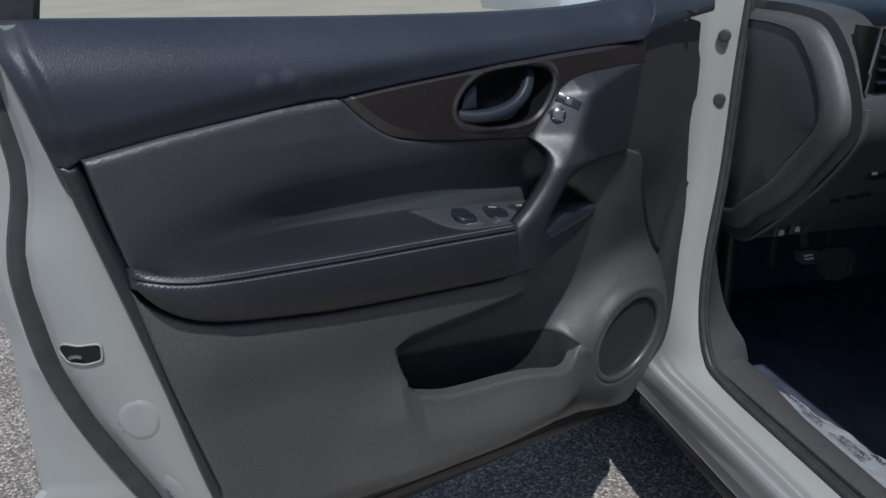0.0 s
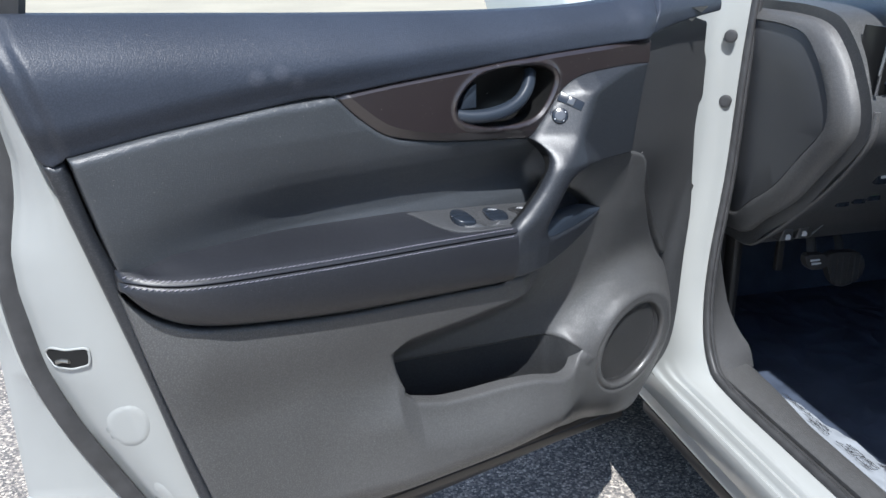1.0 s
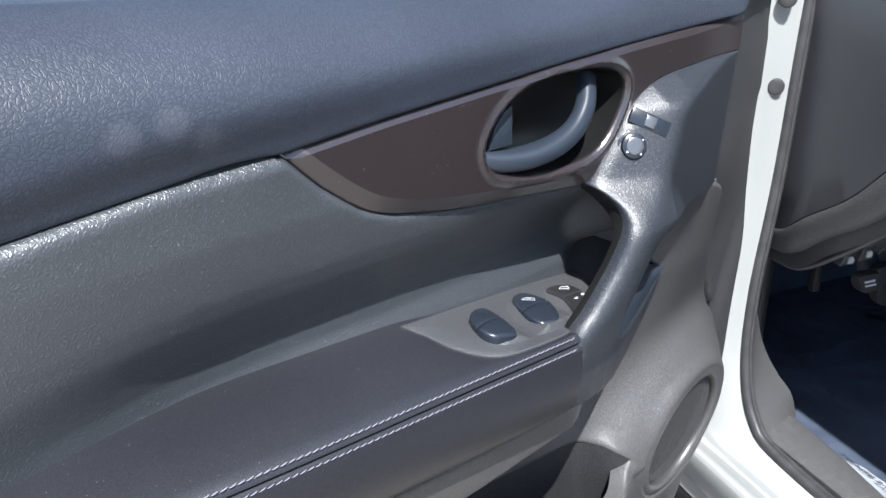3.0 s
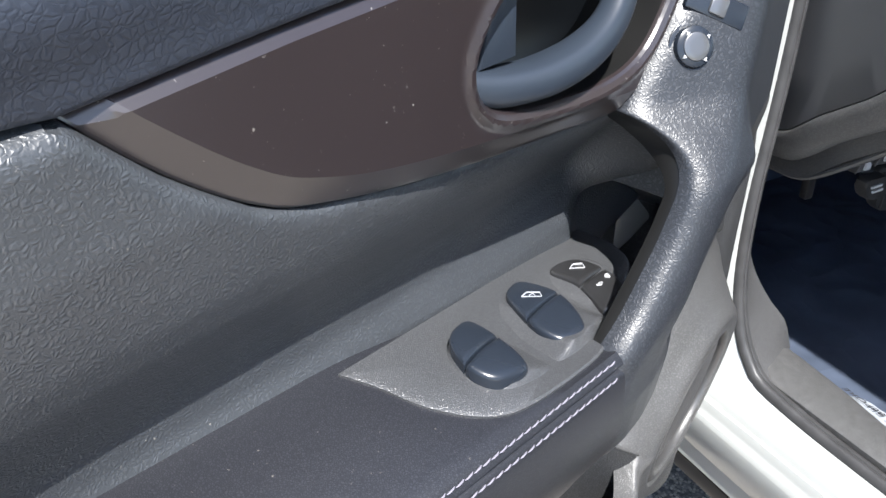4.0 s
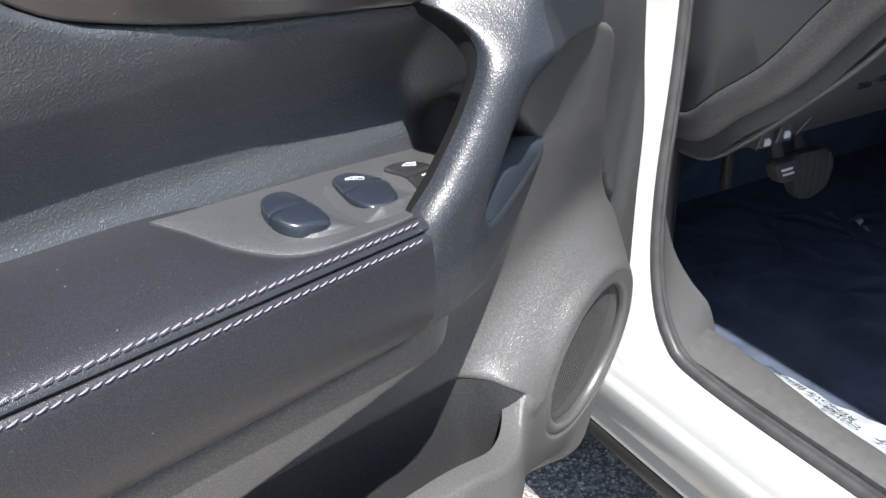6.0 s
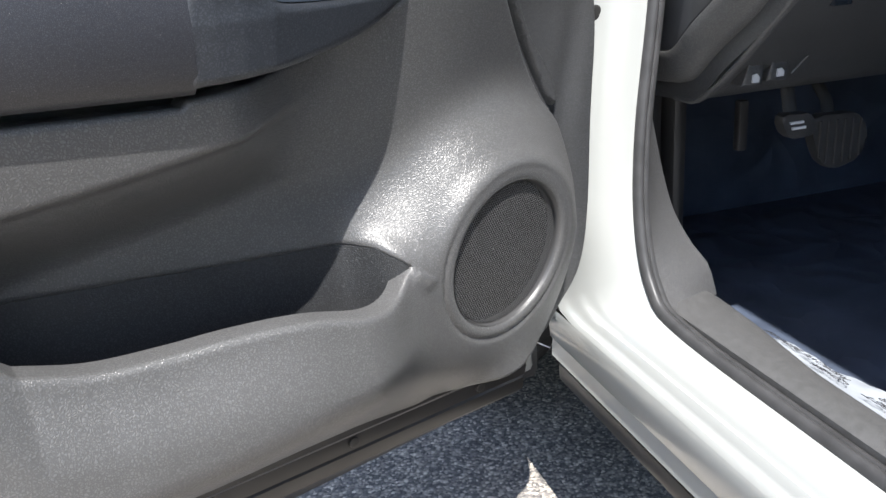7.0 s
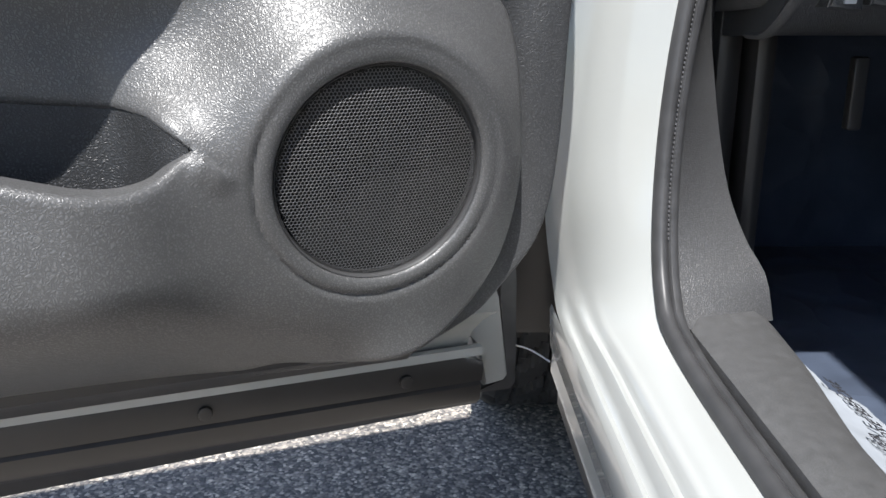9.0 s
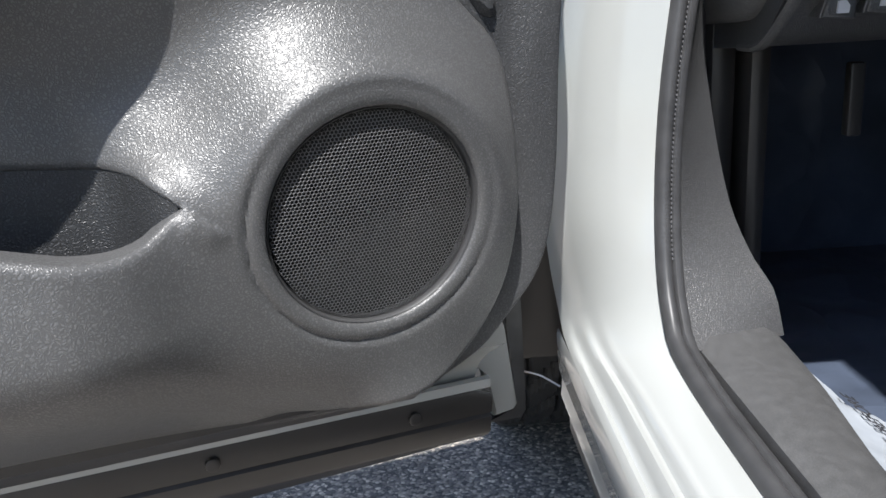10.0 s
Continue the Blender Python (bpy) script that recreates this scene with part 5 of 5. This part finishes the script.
for text, q, p, size in (("REMOVE BEFORE", 0.226, -0.262, 0.020), ("COVER", 0.205, -0.330, 0.018), ("DEALER", 0.236, -0.420, 0.024), ("PROTECT", 0.210, -0.43, 0.022), ("REMOVE BEFORE", 0.27, -0.53, 0.026)):
    words(text, pose(q, p, 0.428 - 0.46 * (q - 0.16) + 0.0045, 0, 24.7, 0) @ pose(0, 0, 0, 0, 0, 90), size, INK)

# cabin closed by plain unseen surfaces; roof and rear body added to block sky light
part("roof", loft([[Vector((q, p, z)) for q, z in ((0.20, 1.60), (0.26, 1.655), (0.45, 1.69), (0.8, 1.70), (1.15, 1.69), (1.34, 1.655), (1.40, 1.60), (0.8, 1.63))] for p in np.linspace(0.1, -2.9, 12)]), WHITE, car, "white roof, unseen, shading the cabin")
part("centre_pillar", loft([[Vector((q + dq, p, z)) for dq, p in ((0.0, -1.30), (0.05, -1.28), (0.06, -1.46), (0.0, -1.48))] for q, z in ((0.06, 0.40), (0.03, 0.75), (0.05, 1.02), (0.20, 1.62))]), WHITE, car, "white centre pillar, unseen, blocking sky light")
part("rear_window", loft([[Vector((q, p, z)) for q, z in ((0.055, 1.04), (0.19, 1.61), (0.21, 1.61), (0.075, 1.04))] for p in (-1.47, -2.3, -2.95)]), GLASS, car, "dark rear side glass, unseen, blocking sky light")
part("rear_body", loft([[Vector((q, p, z)) for q, z in ((0.11, 0.34), (0.11, 1.03), (1.49, 1.03), (1.49, 0.34))] for p in (-1.6, -3.15)]), DASH, car, "dark rear of the car, unseen, blocking sky light")
part("cabin_rear", block((0.1, -1.55, 0.3), (1.5, -1.5, 1.2), 0.01), DASH, car, "dark rear of the cabin")
part("cabin_far_side", block((1.5, -1.6, 0.3), (1.56, 0.6, 1.1), 0.01), DASH, car, "dark far side of the cabin")

# front wheel behind the door
tread = []
flat_q = np.linspace(-0.03, 0.13, 33)
for i in range(180):
    a = 2 * math.pi * i / 180
    row = [(-0.065, 0.22), (-0.065, 0.31), (-0.048, 0.345)]
    for q in flat_q:
        cut = (i + int(round(q * 110))) % 7 < 2 or min(abs(q - c) for c in (0.0, 0.05, 0.10)) < 0.004
        row.append((float(q), 0.347 if cut else 0.356))
    row += [(0.15, 0.345), (0.165, 0.31), (0.165, 0.22)]
    tread.append([Vector((q, 0.64 + r * math.cos(a), 0.355 + r * math.sin(a))) for q, r in row])
tread.append(tread[0])
wheel = thing("front_wheel", CAR, "black tyred front wheel of the white car", "wheel")
part("tyre", loft(tread, closed=False), TYRE, wheel, "black grooved tyre", smooth=25)

# ---- a parked car across the lot ----
pc = thing("parked_car", pose(2.62, 12.74, 0, 0, 0, 35), "pale blue-white car parked across the lot", "car")
side = [(-2.2, 0.30), (2.2, 0.30), (2.28, 0.55), (2.2, 0.78), (1.3, 0.95), (0.6, 1.42), (-1.0, 1.46), (-1.9, 1.0), (-2.25, 0.9), (-2.28, 0.5)]
part("body", prism(side, -0.88, 0.88, 1, 0.08, 3), BLUEWHITE, pc)
part("glasshouse", prism([(1.15, 0.98), (0.56, 1.38), (-0.95, 1.42), (-1.75, 1.02)], -0.885, 0.885, 1, 0.02), GLASS, pc, "dark windows")
part("lower_grille", block((2.2, -0.6, 0.34), (2.30, 0.6, 0.52), 0.02), GUARD, pc, "black lower grille")
for x in (-1.35, 1.4):
    for y in (-0.80, 0.80):
        part("wheel", disc((x, y - math.copysign(0.10, y), 0.32), (0, math.copysign(1, y), 0), 0.32, 0.2, 0.03, 32), TYRE, pc, "dark wheel")
